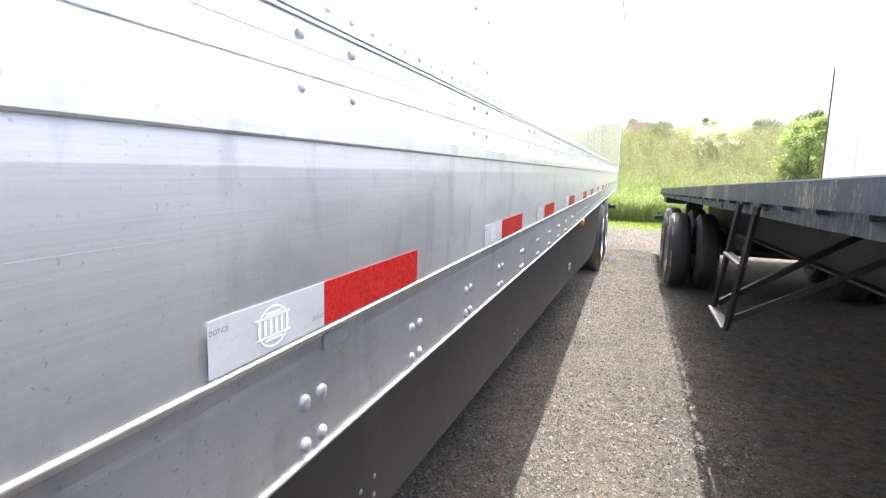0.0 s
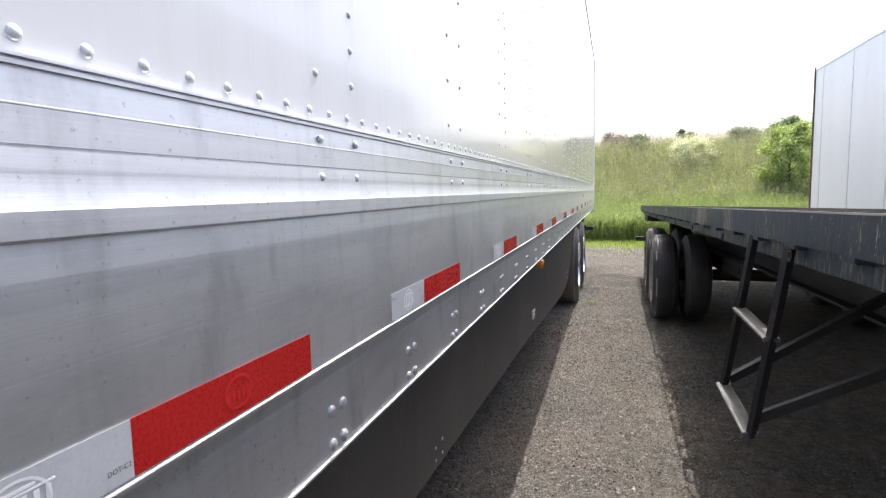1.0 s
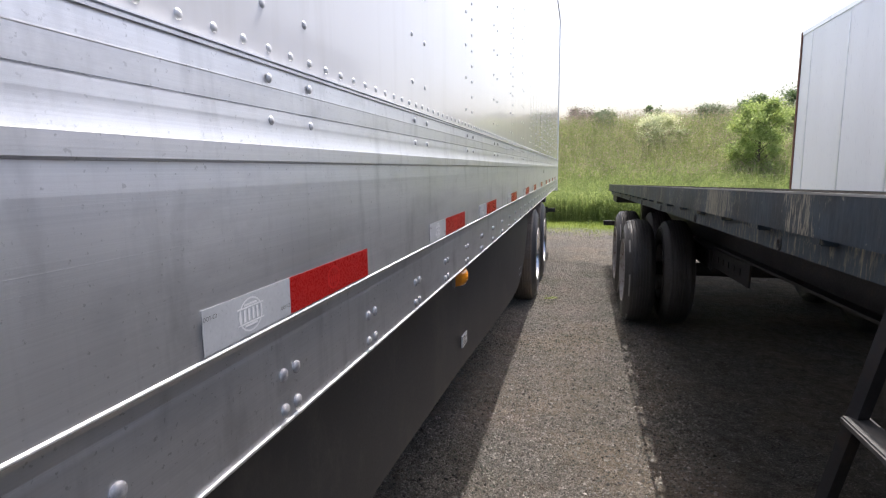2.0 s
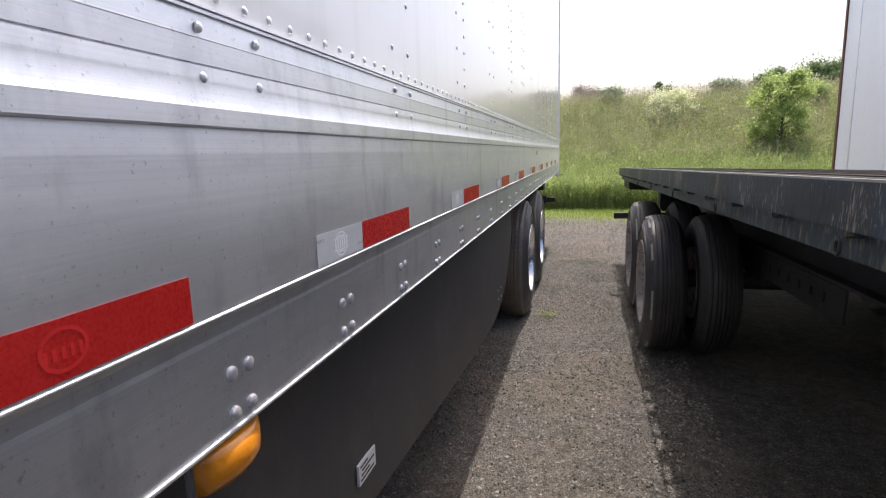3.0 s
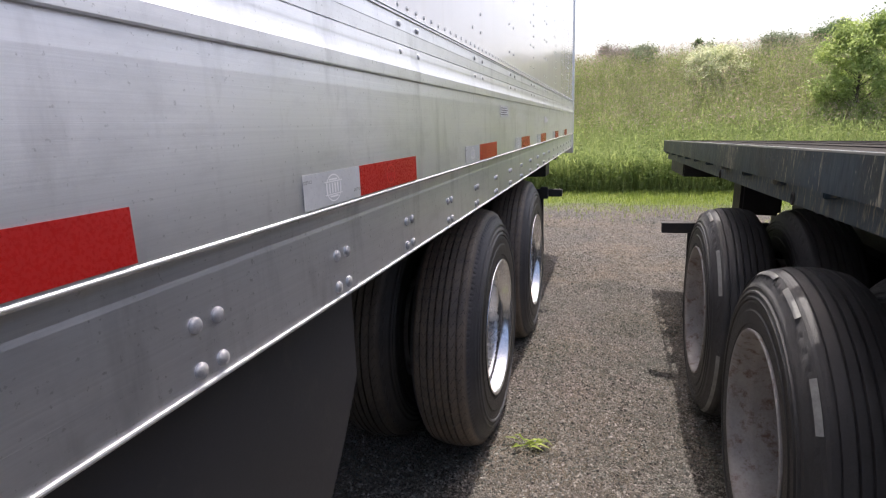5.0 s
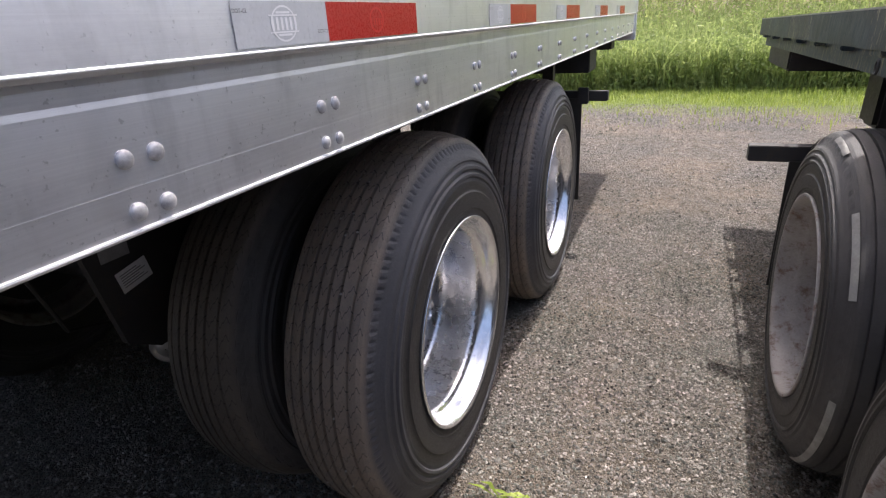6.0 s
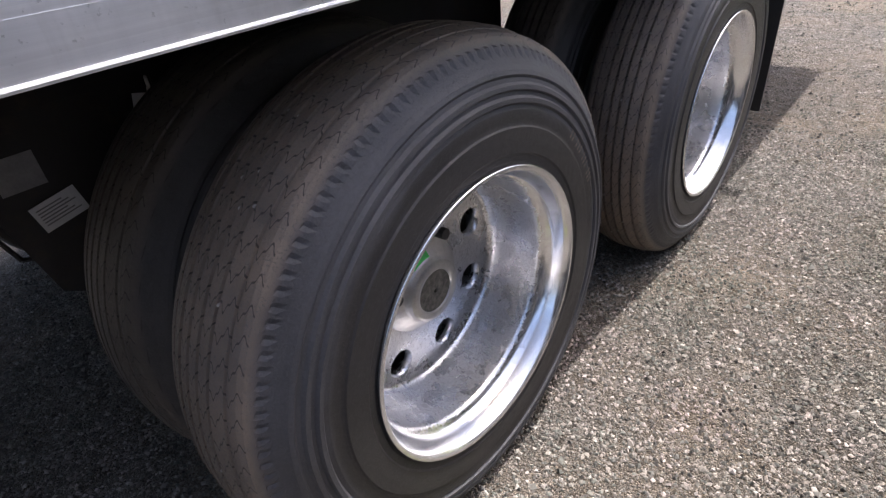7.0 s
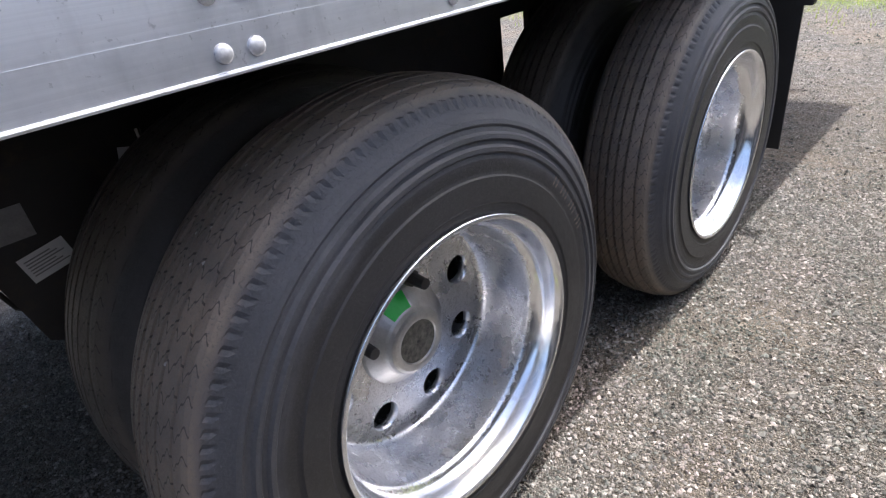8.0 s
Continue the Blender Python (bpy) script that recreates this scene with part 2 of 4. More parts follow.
def island_colour(name, stops, rough=0.7, translucent=0.0, spec=0.3):
    """Each leaf, blade or stone takes its own tone."""
    m, nt, bsdf = nodes_of(name)
    g = nt.nodes.new("ShaderNodeNewGeometry")
    col = ramp(nt, g.outputs["Random Per Island"], stops)
    broad = noise_tex(nt, coords(nt), 0.6, 3)
    col = mix(nt, 1.0, col, ramp(nt, noise_tex(nt, coords(nt), 1.7, 5, 0.65), [(0.34, (0.62, 0.66, 0.60)), (0.50, (1.0, 1.0, 1.0)), (0.66, (1.22, 1.12, 1.16))]), "MULTIPLY")
    col = mix(nt, ramp(nt, broad, [(0.35, (0.0,) * 3), (0.65, (0.5,) * 3)]), col, mix(nt, 0.5, col, stops[-1][1]))
    nt.links.new(col, bsdf.inputs["Base Color"])
    bsdf.inputs["Roughness"].default_value = rough
    bsdf.inputs["Specular IOR Level"].default_value = spec
    if translucent:
        tr = nt.nodes.new("ShaderNodeBsdfTranslucent")
        nt.links.new(col, tr.inputs["Color"])
        ms = nt.nodes.new("ShaderNodeMixShader")
        ms.inputs[0].default_value = translucent
        nt.links.new(bsdf.outputs[0], ms.inputs[1])
        nt.links.new(tr.outputs[0], ms.inputs[2])
        nt.links.new(ms.outputs[0], nt.nodes["Material Output"].inputs["Surface"])
    return m


def scraped_paint():
    """Old dark blue paint, scraped off in upright strokes and chips down to pale primer and rust."""
    m, nt, bsdf = nodes_of("scraped blue paint")
    v = coords(nt)
    base = ramp(nt, noise_tex(nt, v, 4, 5, 0.7), [(0.35, (0.012, 0.015, 0.018)), (0.62, (0.020, 0.040, 0.064))])
    strokes = noise_tex(nt, coords(nt, (1, 30, 5.0)), 3.0, 6, 0.75)
    where = noise_tex(nt, coords(nt, (1, 1.3, 0.6)), 1.4, 3, 0.6)
    both = math_node(nt, "MULTIPLY", strokes, where)
    base = mix(nt, ramp(nt, both, [(0.305, (0, 0, 0)), (0.350, (0.85, 0.85, 0.85))]), base, ramp(nt, strokes, [(0.4, (0.14, 0.12, 0.085)), (0.7, (0.44, 0.42, 0.32))]))
    chips = ramp(nt, noise_tex(nt, v, 38, 5, 0.75), [(0.66, (0, 0, 0)), (0.70, (0.8, 0.8, 0.8))])
    base = mix(nt, chips, base, (0.34, 0.33, 0.29))
    nt.links.new(base, bsdf.inputs["Base Color"])
    nt.links.new(ramp(nt, strokes, [(0.3, (0.35,) * 3), (0.7, (0.6,) * 3)]), bsdf.inputs["Roughness"])
    bump(nt, bsdf, both, 0.3, 0.002)
    return m


SCRAPED = scraped_paint()
ALU = aluminium_rail()
SKIN = white_panel()
FAR_SKIN = surface("white painted panel", (0.88, 0.88, 0.89), (0.94, 0.94, 0.95), (0.25, 0.4), coarse=0.7, fine=14, relief=0.03, stretch=(1, 3, 0.5))
STEEL_BOLT = surface("zinc bolt head", (0.34, 0.34, 0.36), (0.66, 0.66, 0.67), (0.45, 0.68), 0.6, 140, 700, 0.25, 0.0008)
RIVET_PAINT = surface("painted rivet", (0.62, 0.63, 0.64), (0.78, 0.78, 0.79), (0.3, 0.45), 0.25, 60, 400, 0.1, 0.0005)
LIP = surface("bright aluminium edge", (0.52, 0.53, 0.54), (0.80, 0.80, 0.81), (0.42, 0.66), 0.85, 5, 90, 0.05, 0.0005, (1, 0.2, 1))
RED = surface("red reflective sheeting", (0.40, 0.014, 0.013), (0.45, 0.020, 0.017), (0.22, 0.34), 0, 9, 260, 0.05, 0.0005)
RED_LOGO = surface("brighter red print", (0.52, 0.02, 0.02), (0.60, 0.03, 0.03), (0.25, 0.35), 0, 9, 200, 0)
WHITE_TAPE = surface("silver white reflective sheeting", (0.42, 0.44, 0.46), (0.55, 0.57, 0.59), (0.25, 0.4), 0, 9, 200, 0.05, 0.0005)
PRINT_WHITE = surface("pale print", (0.72, 0.73, 0.74), (0.82, 0.82, 0.83), (0.35, 0.5), 0, 20, 200, 0)
INK = surface("dark print", (0.03, 0.03, 0.03), (0.06, 0.055, 0.055), (0.5, 0.6), 0, 20, 200, 0)
SKIRT = surface("charcoal skirt plastic", (0.040, 0.039, 0.041), (0.060, 0.058, 0.060), (0.42, 0.6), 0, 1.6, 220, 0.12, 0.001, (1, 1, 0.6), (0.075, 0.07, 0.066))
BLACK = surface("black chassis paint", (0.016, 0.016, 0.018), (0.038, 0.037, 0.039), (0.45, 0.7), 0, 4, 80, 0.2, 0.001, (1, 1, 1), (0.045, 0.036, 0.03))
FLAP = surface("black rubber flap", (0.014, 0.014, 0.014), (0.028, 0.027, 0.026), (0.55, 0.75), 0, 4, 90, 0.15, 0.001)
AMBER = surface("amber lamp lens", (0.62, 0.20, 0.01), (0.78, 0.30, 0.03), (0.12, 0.25), 0, 30, 200, 0.05, 0.0005)
GREY_PLASTIC = surface("grey plastic base", (0.16, 0.16, 0.16), (0.24, 0.24, 0.24), (0.4, 0.6), 0, 20, 200, 0)
PAPER = surface("white sticker", (0.66, 0.67, 0.69), (0.80, 0.80, 0.80), (0.35, 0.5), 0, 30, 200, 0)
GREY_STICKER = surface("faded grey sticker", (0.20, 0.20, 0.21), (0.30, 0.30, 0.31), (0.35, 0.5), 0, 30, 200, 0)
GREEN = surface("green label", (0.02, 0.50, 0.05), (0.04, 0.62, 0.08), (0.3, 0.45), 0, 30, 200, 0)
TYRE = tyre_rubber("dusty tyre rubber", (0.040, 0.041, 0.046), (0.088, 0.089, 0.100))
TYRE_OLD = tyre_rubber("greyed tyre rubber", (0.040, 0.039, 0.040), (0.078, 0.076, 0.077), (0.115, 0.098, 0.082))
SCUFF = surface("scuffed pale rubber", (0.22, 0.22, 0.21), (0.38, 0.38, 0.36), (0.6, 0.8), 0, 30, 200, 0.3, 0.001)
POLISHED = polished_wheel()
PEBBLE = surface("pale pebble", (0.30, 0.29, 0.27), (0.52, 0.50, 0.47), (0.7, 0.9), 0, 40, 300, 0)
HUB_METAL = surface("cast aluminium hub", (0.42, 0.42, 0.42), (0.62, 0.62, 0.61), (0.3, 0.5), 0.9, 30, 260, 0.15, 0.0008)
DARK_CAST = surface("oily hub cap window", (0.03, 0.03, 0.027), (0.20, 0.19, 0.165), (0.35, 0.6), 0.3, 90, 420, 0.3, 0.001)
STEEL_WHEEL = surface("dusty painted steel wheel", (0.26, 0.245, 0.24), (0.42, 0.40, 0.39), (0.5, 0.7), 0, 8, 120, 0.15, 0.001, (1, 1, 1), (0.16, 0.10, 0.075))
WORN_BLUE = surface("worn dark blue paint over steel", (0.020, 0.034, 0.046), (0.045, 0.072, 0.092), (0.4, 0.65), 0, 6, 90, 0.25, 0.001, (1, 4, 0.8), (0.27, 0.24, 0.16))
TREAD_STEEL = surface("scraped black steel", (0.05, 0.05, 0.052), (0.17, 0.17, 0.17), (0.4, 0.6), 0.3, 12, 160, 0.15, 0.001, (1, 0.5, 1))
RUBBED_STEEL = surface("rubbed bare steel", (0.28, 0.28, 0.27), (0.42, 0.42, 0.41), (0.35, 0.55), 0.6, 12, 160, 0.15, 0.001, (1, 0.5, 1))
DECK_WOOD = surface("weathered dark deck board", (0.022, 0.021, 0.020), (0.05, 0.046, 0.042), (0.85, 1.0), 0, 6, 80, 0.3, 0.002, (8, 0.6, 1), None, 0.1)
RUST = surface("rusty brown paint", (0.10, 0.035, 0.02), (0.18, 0.07, 0.04), (0.6, 0.8), 0, 8, 90, 0.3, 0.001)
GROUND = gravel_ground()
STONES = island_colour("loose stones", [(0.0, (0.03, 0.028, 0.026)), (0.35, (0.15, 0.155, 0.138)), (0.75, (0.27, 0.245, 0.215)), (1.0, (0.42, 0.395, 0.36))], 0.9)
WEED = island_colour("weed leaves", [(0.0, (0.15, 0.21, 0.065)), (0.5, (0.245, 0.315, 0.10)), (1.0, (0.36, 0.43, 0.165))], 0.6, 0.5)
GRASS = island_colour("meadow grass", [(0.0, (0.16, 0.21, 0.06)), (0.35, (0.29, 0.35, 0.12)), (0.8, (0.40, 0.43, 0.19)), (1.0, (0.52, 0.49, 0.32))], 0.6, 0.45)
SEED = island_colour("seed heads", [(0.0, (0.26, 0.23, 0.14)), (0.5, (0.40, 0.33, 0.25)), (1.0, (0.54, 0.44, 0.38))], 0.8, 0.3)
TURF = island_colour("short grass", [(0.0, (0.20, 0.27, 0.04)), (0.6, (0.31, 0.40, 0.07)), (1.0, (0.42, 0.48, 0.13))], 0.6, 0.35)
LEAF_ASH = island_colour("bright tree leaves", [(0.0, (0.22, 0.30, 0.08)), (0.5, (0.38, 0.48, 0.15)), (1.0, (0.52, 0.60, 0.26))], 0.5, 0.55)
LEAF_DARK = island_colour("dark tree leaves", [(0.0, (0.09, 0.14, 0.06)), (0.6, (0.16, 0.23, 0.10)), (1.0, (0.24, 0.32, 0.15))], 0.6, 0.45)
LEAF_GREY = island_colour("grey green leaves", [(0.0, (0.17, 0.21, 0.12)), (0.6, (0.25, 0.30, 0.19)), (1.0, (0.35, 0.40, 0.26))], 0.6, 0.45)
PURPLE = island_colour("dusky purple bloom", [(0.0, (0.20, 0.24, 0.12)), (0.5, (0.33, 0.29, 0.24)), (1.0, (0.46, 0.36, 0.38))], 0.6, 0.35)
BLOSSOM = island_colour("pale blossom and leaves", [(0.0, (0.32, 0.40, 0.16)), (0.35, (0.56, 0.60, 0.34)), (1.0, (0.88, 0.88, 0.66))], 0.6, 0.5)
BARK = surface("grey brown bark", (0.06, 0.05, 0.04), (0.13, 0.11, 0.09), (0.7, 0.9), 0, 8, 60, 0.5, 0.004, (1, 1, 0.3))

# ---- building helpers ----
PLACE = {}


def thing(name, at, label, category, group="", kind=""):
    ob = new(name)
    ob.location = at
    PLACE[ob.name] = Matrix.Translation(at)
    return tagged(ob, label, category, group, kind)


def part(name, bm, material, parent, label="", at=None, smooth=False):
    """Links a bmesh, or a mesh made before, as one mesh object under its thing, in the world's coordinates."""
    if isinstance(bm, bpy.types.Mesh):
        me = bm
    else:
        me = bpy.data.meshes.new(name)
        bm.to_mesh(me)
        bm.free()
        if smooth:
            me.polygons.foreach_set("use_smooth", [True] * len(me.polygons))
        me.materials.append(material)
    ob = new(name, me)
    world_at = at or Matrix.Identity(4)
    PLACE[ob.name] = world_at
    if parent:
        ob.parent = parent
        ob.matrix_parent_inverse = PLACE[parent.name].inverted()
    ob.matrix_basis = world_at
    return tagged(ob, label) if label else ob


def single(name, bm, material, label, category, kind="", group="", smooth=False):
    ob = part(name, bm, material, None, "", None, smooth)
    return tagged(ob, label, category, group, kind)


def box(bm, lo, hi, bevel=0.0, m=None):
    vs = [bm.verts.new((x, y, z)) for x in (lo[0], hi[0]) for y in (lo[1], hi[1]) for z in (lo[2], hi[2])]
    fs = [bm.faces.new([vs[i] for i in f]) for f in ((0, 1, 3, 2), (4, 6, 7, 5), (0, 4, 5, 1), (2, 3, 7, 6), (0, 2, 6, 4), (1, 5, 7, 3))]
    if bevel:
        es = {e for f in fs for e in f.edges}
        r = bmesh.ops.bevel(bm, geom=list(es), offset=bevel, segments=2, affect="EDGES")
        vs = list({v for f in r["faces"] for v in f.verts} | {v for v in vs if v.is_valid})
    if m is not None:
        for v in vs:
            v.co = m @ v.co
    return bm


def solid(lo, hi, bevel=0.0, m=None):
    return box(bmesh.new(), lo, hi, bevel, m)


def sweep(profile, stations, bend=None, closed=False, caps=False):
    """A profile of (x, z) carried along y."""
    bm = bmesh.new()
    rows = []
    for y in stations:
        dx = bend(y) if bend else 0.0
        rows.append([bm.verts.new((x + dx, y, z)) for x, z in profile])
    n = len(profile)
    for a, b in zip(rows, rows[1:]):
        for i in range(n if closed else n - 1):
            j = (i + 1) % n
            bm.faces.new((a[i], b[i], b[j], a[j]))
    if caps and closed:
        bm.faces.new(rows[0])
        bm.faces.new(rows[-1][::-1])
    bmesh.ops.recalc_face_normals(bm, faces=bm.faces)
    return bm


def lathe(profile, seg=96, bm=None, notch=(), closed=False):
    """A profile of (r, x) turned round the x axis; rings listed in notch have every other segment cut back."""
    bm = bm or bmesh.new()
    rings = []
    for k, (r, x) in enumerate(profile):
        ring = []
        for i in range(seg):
            a = 2 * math.pi * i / seg
            cut = 1.0 if k in notch and i % 3 == 0 else 0.0
            rr, xx = r - 0.001 * cut, x - 0.0024 * cut * (1 if x > -0.135 else -1)
            ring.append(bm.verts.new((xx, rr * math.cos(a), rr * math.sin(a))))
        rings.append(ring)
    pairs = list(zip(rings, rings[1:])) + ([(rings[-1], rings[0])] if closed else [])
    for a, b in pairs:
        for i in range(seg):
            j = (i + 1) % seg
            bm.faces.new((a[i], b[i], b[j], a[j]))
    return bm


def tube(bm, a, b, ra, rb=None, seg=12):
    a, b = Vector(a), Vector(b)
    rb = ra if rb is None else rb
    q = (b - a).to_track_quat("Z", "Y")
    lo = [bm.verts.new(a + q @ Vector((ra * math.cos(t), ra * math.sin(t), 0))) for t in [2 * math.pi * i / seg for i in range(seg)]]
    hi = [bm.verts.new(b + q @ Vector((rb * math.cos(t), rb * math.sin(t), 0))) for t in [2 * math.pi * i / seg for i in range(seg)]]
    for i in range(seg):
        j = (i + 1) % seg
        bm.faces.new((lo[i], lo[j], hi[j], hi[i]))
    bm.faces.new(lo[::-1])
    bm.faces.new(hi)
    return bm


def beam(bm, a, b, w, h):
    """A square bar between two points."""
    a, b = Vector(a), Vector(b)
    q = (b - a).to_track_quat("Z", "X")
    m = Matrix.Translation(a) @ q.to_matrix().to_4x4()
    return box(bm, (-w / 2, -h / 2, 0), (w / 2, h / 2, (b - a).length), 0, m)


def dome(r, h, seg=10, rings=3):
    """A round bolt or rivet head, its base in the plane x = 0, looking along +x."""
    bm = bmesh.new()
    prof = [(r, -0.001), (r * 0.98, h * 0.25)] + [(r * math.cos(t), h * (0.25 + 0.75 * math.sin(t))) for t in [math.pi / 2 * k / rings for k in range(1, rings)]]
    lathe(prof, seg, bm)
    top = [v for v in bm.verts][-seg:]
    c = bm.verts.new((h, 0, 0))
    for i in range(seg):
        bm.faces.new((top[i], c, top[(i + 1) % seg]))
    bmesh.ops.recalc_face_normals(bm, faces=bm.faces)
    me = bpy.data.meshes.new("head")
    bm.to_mesh(me)
    bm.free()
    me.polygons.foreach_set("use_smooth", [True] * len(me.polygons))
    return me


def raw(name, verts, faces, material, label, category, kind="stuff", parent=None):
    me = bpy.data.meshes.new(name)
    me.from_pydata(verts, [], faces)
    me.materials.append(material)
    ob = part(name, me, None, parent)
    return tagged(ob, label, category, "", kind)


def letters(text, size, at, material, parent, name="marking"):
    """Flat lettering that reads from +x, its text running towards +y."""
    cu = bpy.data.curves.new(name, "FONT")
    cu.body, cu.size, cu.align_x, cu.align_y = text, size, "CENTER", "CENTER"
    tmp = bpy.data.objects.new(name, cu)
    me = bpy.data.meshes.new_from_object(tmp)
    bpy.data.objects.remove(tmp)
    me.materials.append(material)
    return part(name, me, None, parent, "", Matrix.Translation(at) @ pose(0, 0, 0, 90, 0, 90))


# ---- ground: one sheet, gravel yard, then a bank ----
def bank(x, y):
    t = min(1.0, max(0.0, (y - 18.0) / 10.5))
    s = t * t * (3 - 2 * t)
    roll = 0.35 * noise.noise((x * 0.16, y * 0.16, 3.1)) + 0.15 * noise.noise((x * 0.5, y * 0.5, 7.7))
    return 2.88 * s + roll * s + 0.012 * max(0.0, min(y, 80) - 28) + 0.006 * noise.noise((x * 1.3, y * 1.3, 0))


def dip(x):
    t = min(1.0, max(0.0, (x - 0.45) / 0.40))
    return -0.04 * t * t * (3 - 2 * t)


def ground():
    xs = [-600, -250, -100, -60, -40, -28, -20] + [-15 + 0.75 * i for i in range(21)] + [0.25, 0.42, 0.5, 0.58, 0.66, 0.74, 0.82, 0.9, 1.2] + [1.5 + 0.75 * i for i in range(32)] + [26, 30, 36, 50, 80, 160, 600]
    ys = [-600, -200, -80, -30, -12, -4] + [-2 + 0.5 * i for i in range(38)] + [17.3 + 0.6 * i for i in range(24)] + [32, 34, 37, 42, 50, 70, 120, 300, 700]
    bm = bmesh.new()
    rows = [[bm.verts.new((x, y, (bank(x, y) if y > 17 else 0.0) + dip(x) * min(1.0, max(0.0, (19.0 - y) / 4.0)))) for x in xs] for y in ys]
    for a, b in zip(rows, rows[1:]):
        for i in range(len(xs) - 1):
            bm.faces.new((a[i], a[i + 1], b[i + 1], b[i]))
    return single("ground", bm, GROUND, "grey crushed gravel yard running into a grassy bank", "ground", "structure", smooth=True)


ground()


# ---- wheels ----
def tyre_mesh(name, material, seg, shrink=1.0, narrow=1.0):
    """A radial tyre: bead, stepped and ringed flank, lugged shoulder, then ribs between straight grooves."""
    side = [(0.288, -0.020), (0.296, -0.008), (0.306, -0.002), (0.318, -0.001), (0.322, 0.002), (0.345, 0.003), (0.366, 0.003), (0.369, 0.000), (0.374, -0.001), (0.396, 0.000),
            (0.404, -0.002), (0.408, 0.003), (0.415, 0.003), (0.419, -0.003), (0.425, -0.004), (0.429, 0.001), (0.436, 0.000), (0.440, -0.006), (0.447, -0.008), (0.452, -0.005), (0.459, -0.008),
            (0.467, -0.015), (0.477, -0.022), (0.486, -0.0262), (0.493, -0.0305), (0.4955, -0.0325), (0.507, -0.040), (0.5125, -0.047), (0.5155, -0.056), (0.5165, -0.0625), (0.5110, -0.0640), (0.5110, -0.0665), (0.5180, -0.0680)]
    prof = list(side)
    notch = (23, 24)
    for x in (0.096, 0.122, 0.148, 0.174):
        r = 0.5262 - 1.2 * (x - 0.135) ** 2
        prof += [(r, -x + 0.0040), (r - 0.011, -x + 0.0026), (r - 0.011, -x - 0.0026), (r, -x - 0.0040)]
    prof += [(r, -0.27 - x) for r, x in reversed(side)]
    prof = [(0.29 + (r - 0.29) * shrink, x * narrow) for r, x in prof]
    bm = lathe(prof, seg, None, notch + tuple(len(prof) - 1 - k for k in notch))
    bmesh.ops.recalc_face_normals(bm, faces=bm.faces)
    me = bpy.data.meshes.new(name)
    bm.to_mesh(me)
    bm.free()
    me.materials.append(material)
    return me


def holed_disc(bm, x, r_in, r_out, r_mid, r_hole, count, thick):
    """A ring plate with round hand holes."""
    n = 24
    for k in range(count):
        c = 2 * math.pi * (k + 0.5) / count - 0.218
        h = math.pi / count
        outline = []
        for i in range(6):
            outline.append((r_out, c - h + 2 * h * i / 6))
        for i in range(6):
            outline.append((r_out + (r_in - r_out) * i / 6, c + h))
        for i in range(6):
            outline.append((r_in, c + h - 2 * h * i / 6))
        for i in range(6):
            outline.append((r_in + (r_out - r_in) * i / 6, c - h))
        mid = Vector((r_mid * math.cos(c), r_mid * math.sin(c)))
        outer, inner, deep = [], [], []
        for r, a in outline:
            p = Vector((r * math.cos(a), r * math.sin(a)))
            d = (p - mid).normalized() * r_hole
            outer.append(bm.verts.new((x, p.x, p.y)))
            inner.append(bm.verts.new((x, mid.x + d.x, mid.y + d.y)))
            deep.append(bm.verts.new((x - thick, mid.x + d.x, mid.y + d.y)))
        for i in range(n):
            j = (i + 1) % n
            bm.faces.new((outer[i], inner[i], inner[j], outer[j]))
            bm.faces.new((inner[i], deep[i], deep[j], inner[j]))
    return bm


def rim_mesh(name, material):
    prof = [(0.291, -0.016), (0.298, -0.004), (0.301, 0.002), (0.299, 0.005), (0.294, 0.005), (0.289, 0.000), (0.285, -0.012), (0.281, -0.030), (0.277, -0.046), (0.270, -0.054),
            (0.265, -0.058), (0.262, -0.068), (0.261, -0.100), (0.259, -0.125), (0.257, -0.156), (0.254, -0.176), (0.249, -0.188), (0.243, -0.194), (0.238, -0.195)]
    bm = lathe(prof, 96)
    flat = holed_disc(bmesh.new(), -0.1952, 0.070, 0.238, 0.192, 0.0345, 8, 0.024)
    mesh_flat = bpy.data.meshes.new("disc")
    flat.to_mesh(mesh_flat)
    flat.free()
    bm.from_mesh(mesh_flat)
    back = [(0.252, -0.200), (0.254, -0.268)]
    lathe(back, 60, bm)
    bmesh.ops.recalc_face_normals(bm, faces=bm.faces)
    me = bpy.data.meshes.new(name)
    bm.to_mesh(me)
    bm.free()
    me.polygons.foreach_set("use_smooth", [abs(p.normal.x) < 0.98 for p in me.polygons])
    me.materials.append(material)
    return me


def hub_mesh(name, material):
    bm = lathe([(0.112, -0.198), (0.108, -0.186), (0.078, -0.162), (0.074, -0.157), (0.070, -0.148), (0.064, -0.145), (0.056, -0.144), (0.050, -0.145), (0.048, -0.149)], 40)
    bmesh.ops.recalc_face_normals(bm, faces=bm.faces)
    me = bpy.data.meshes.new(name)
    bm.to_mesh(me)
    bm.free()
    me.materials.append(material)
    return me


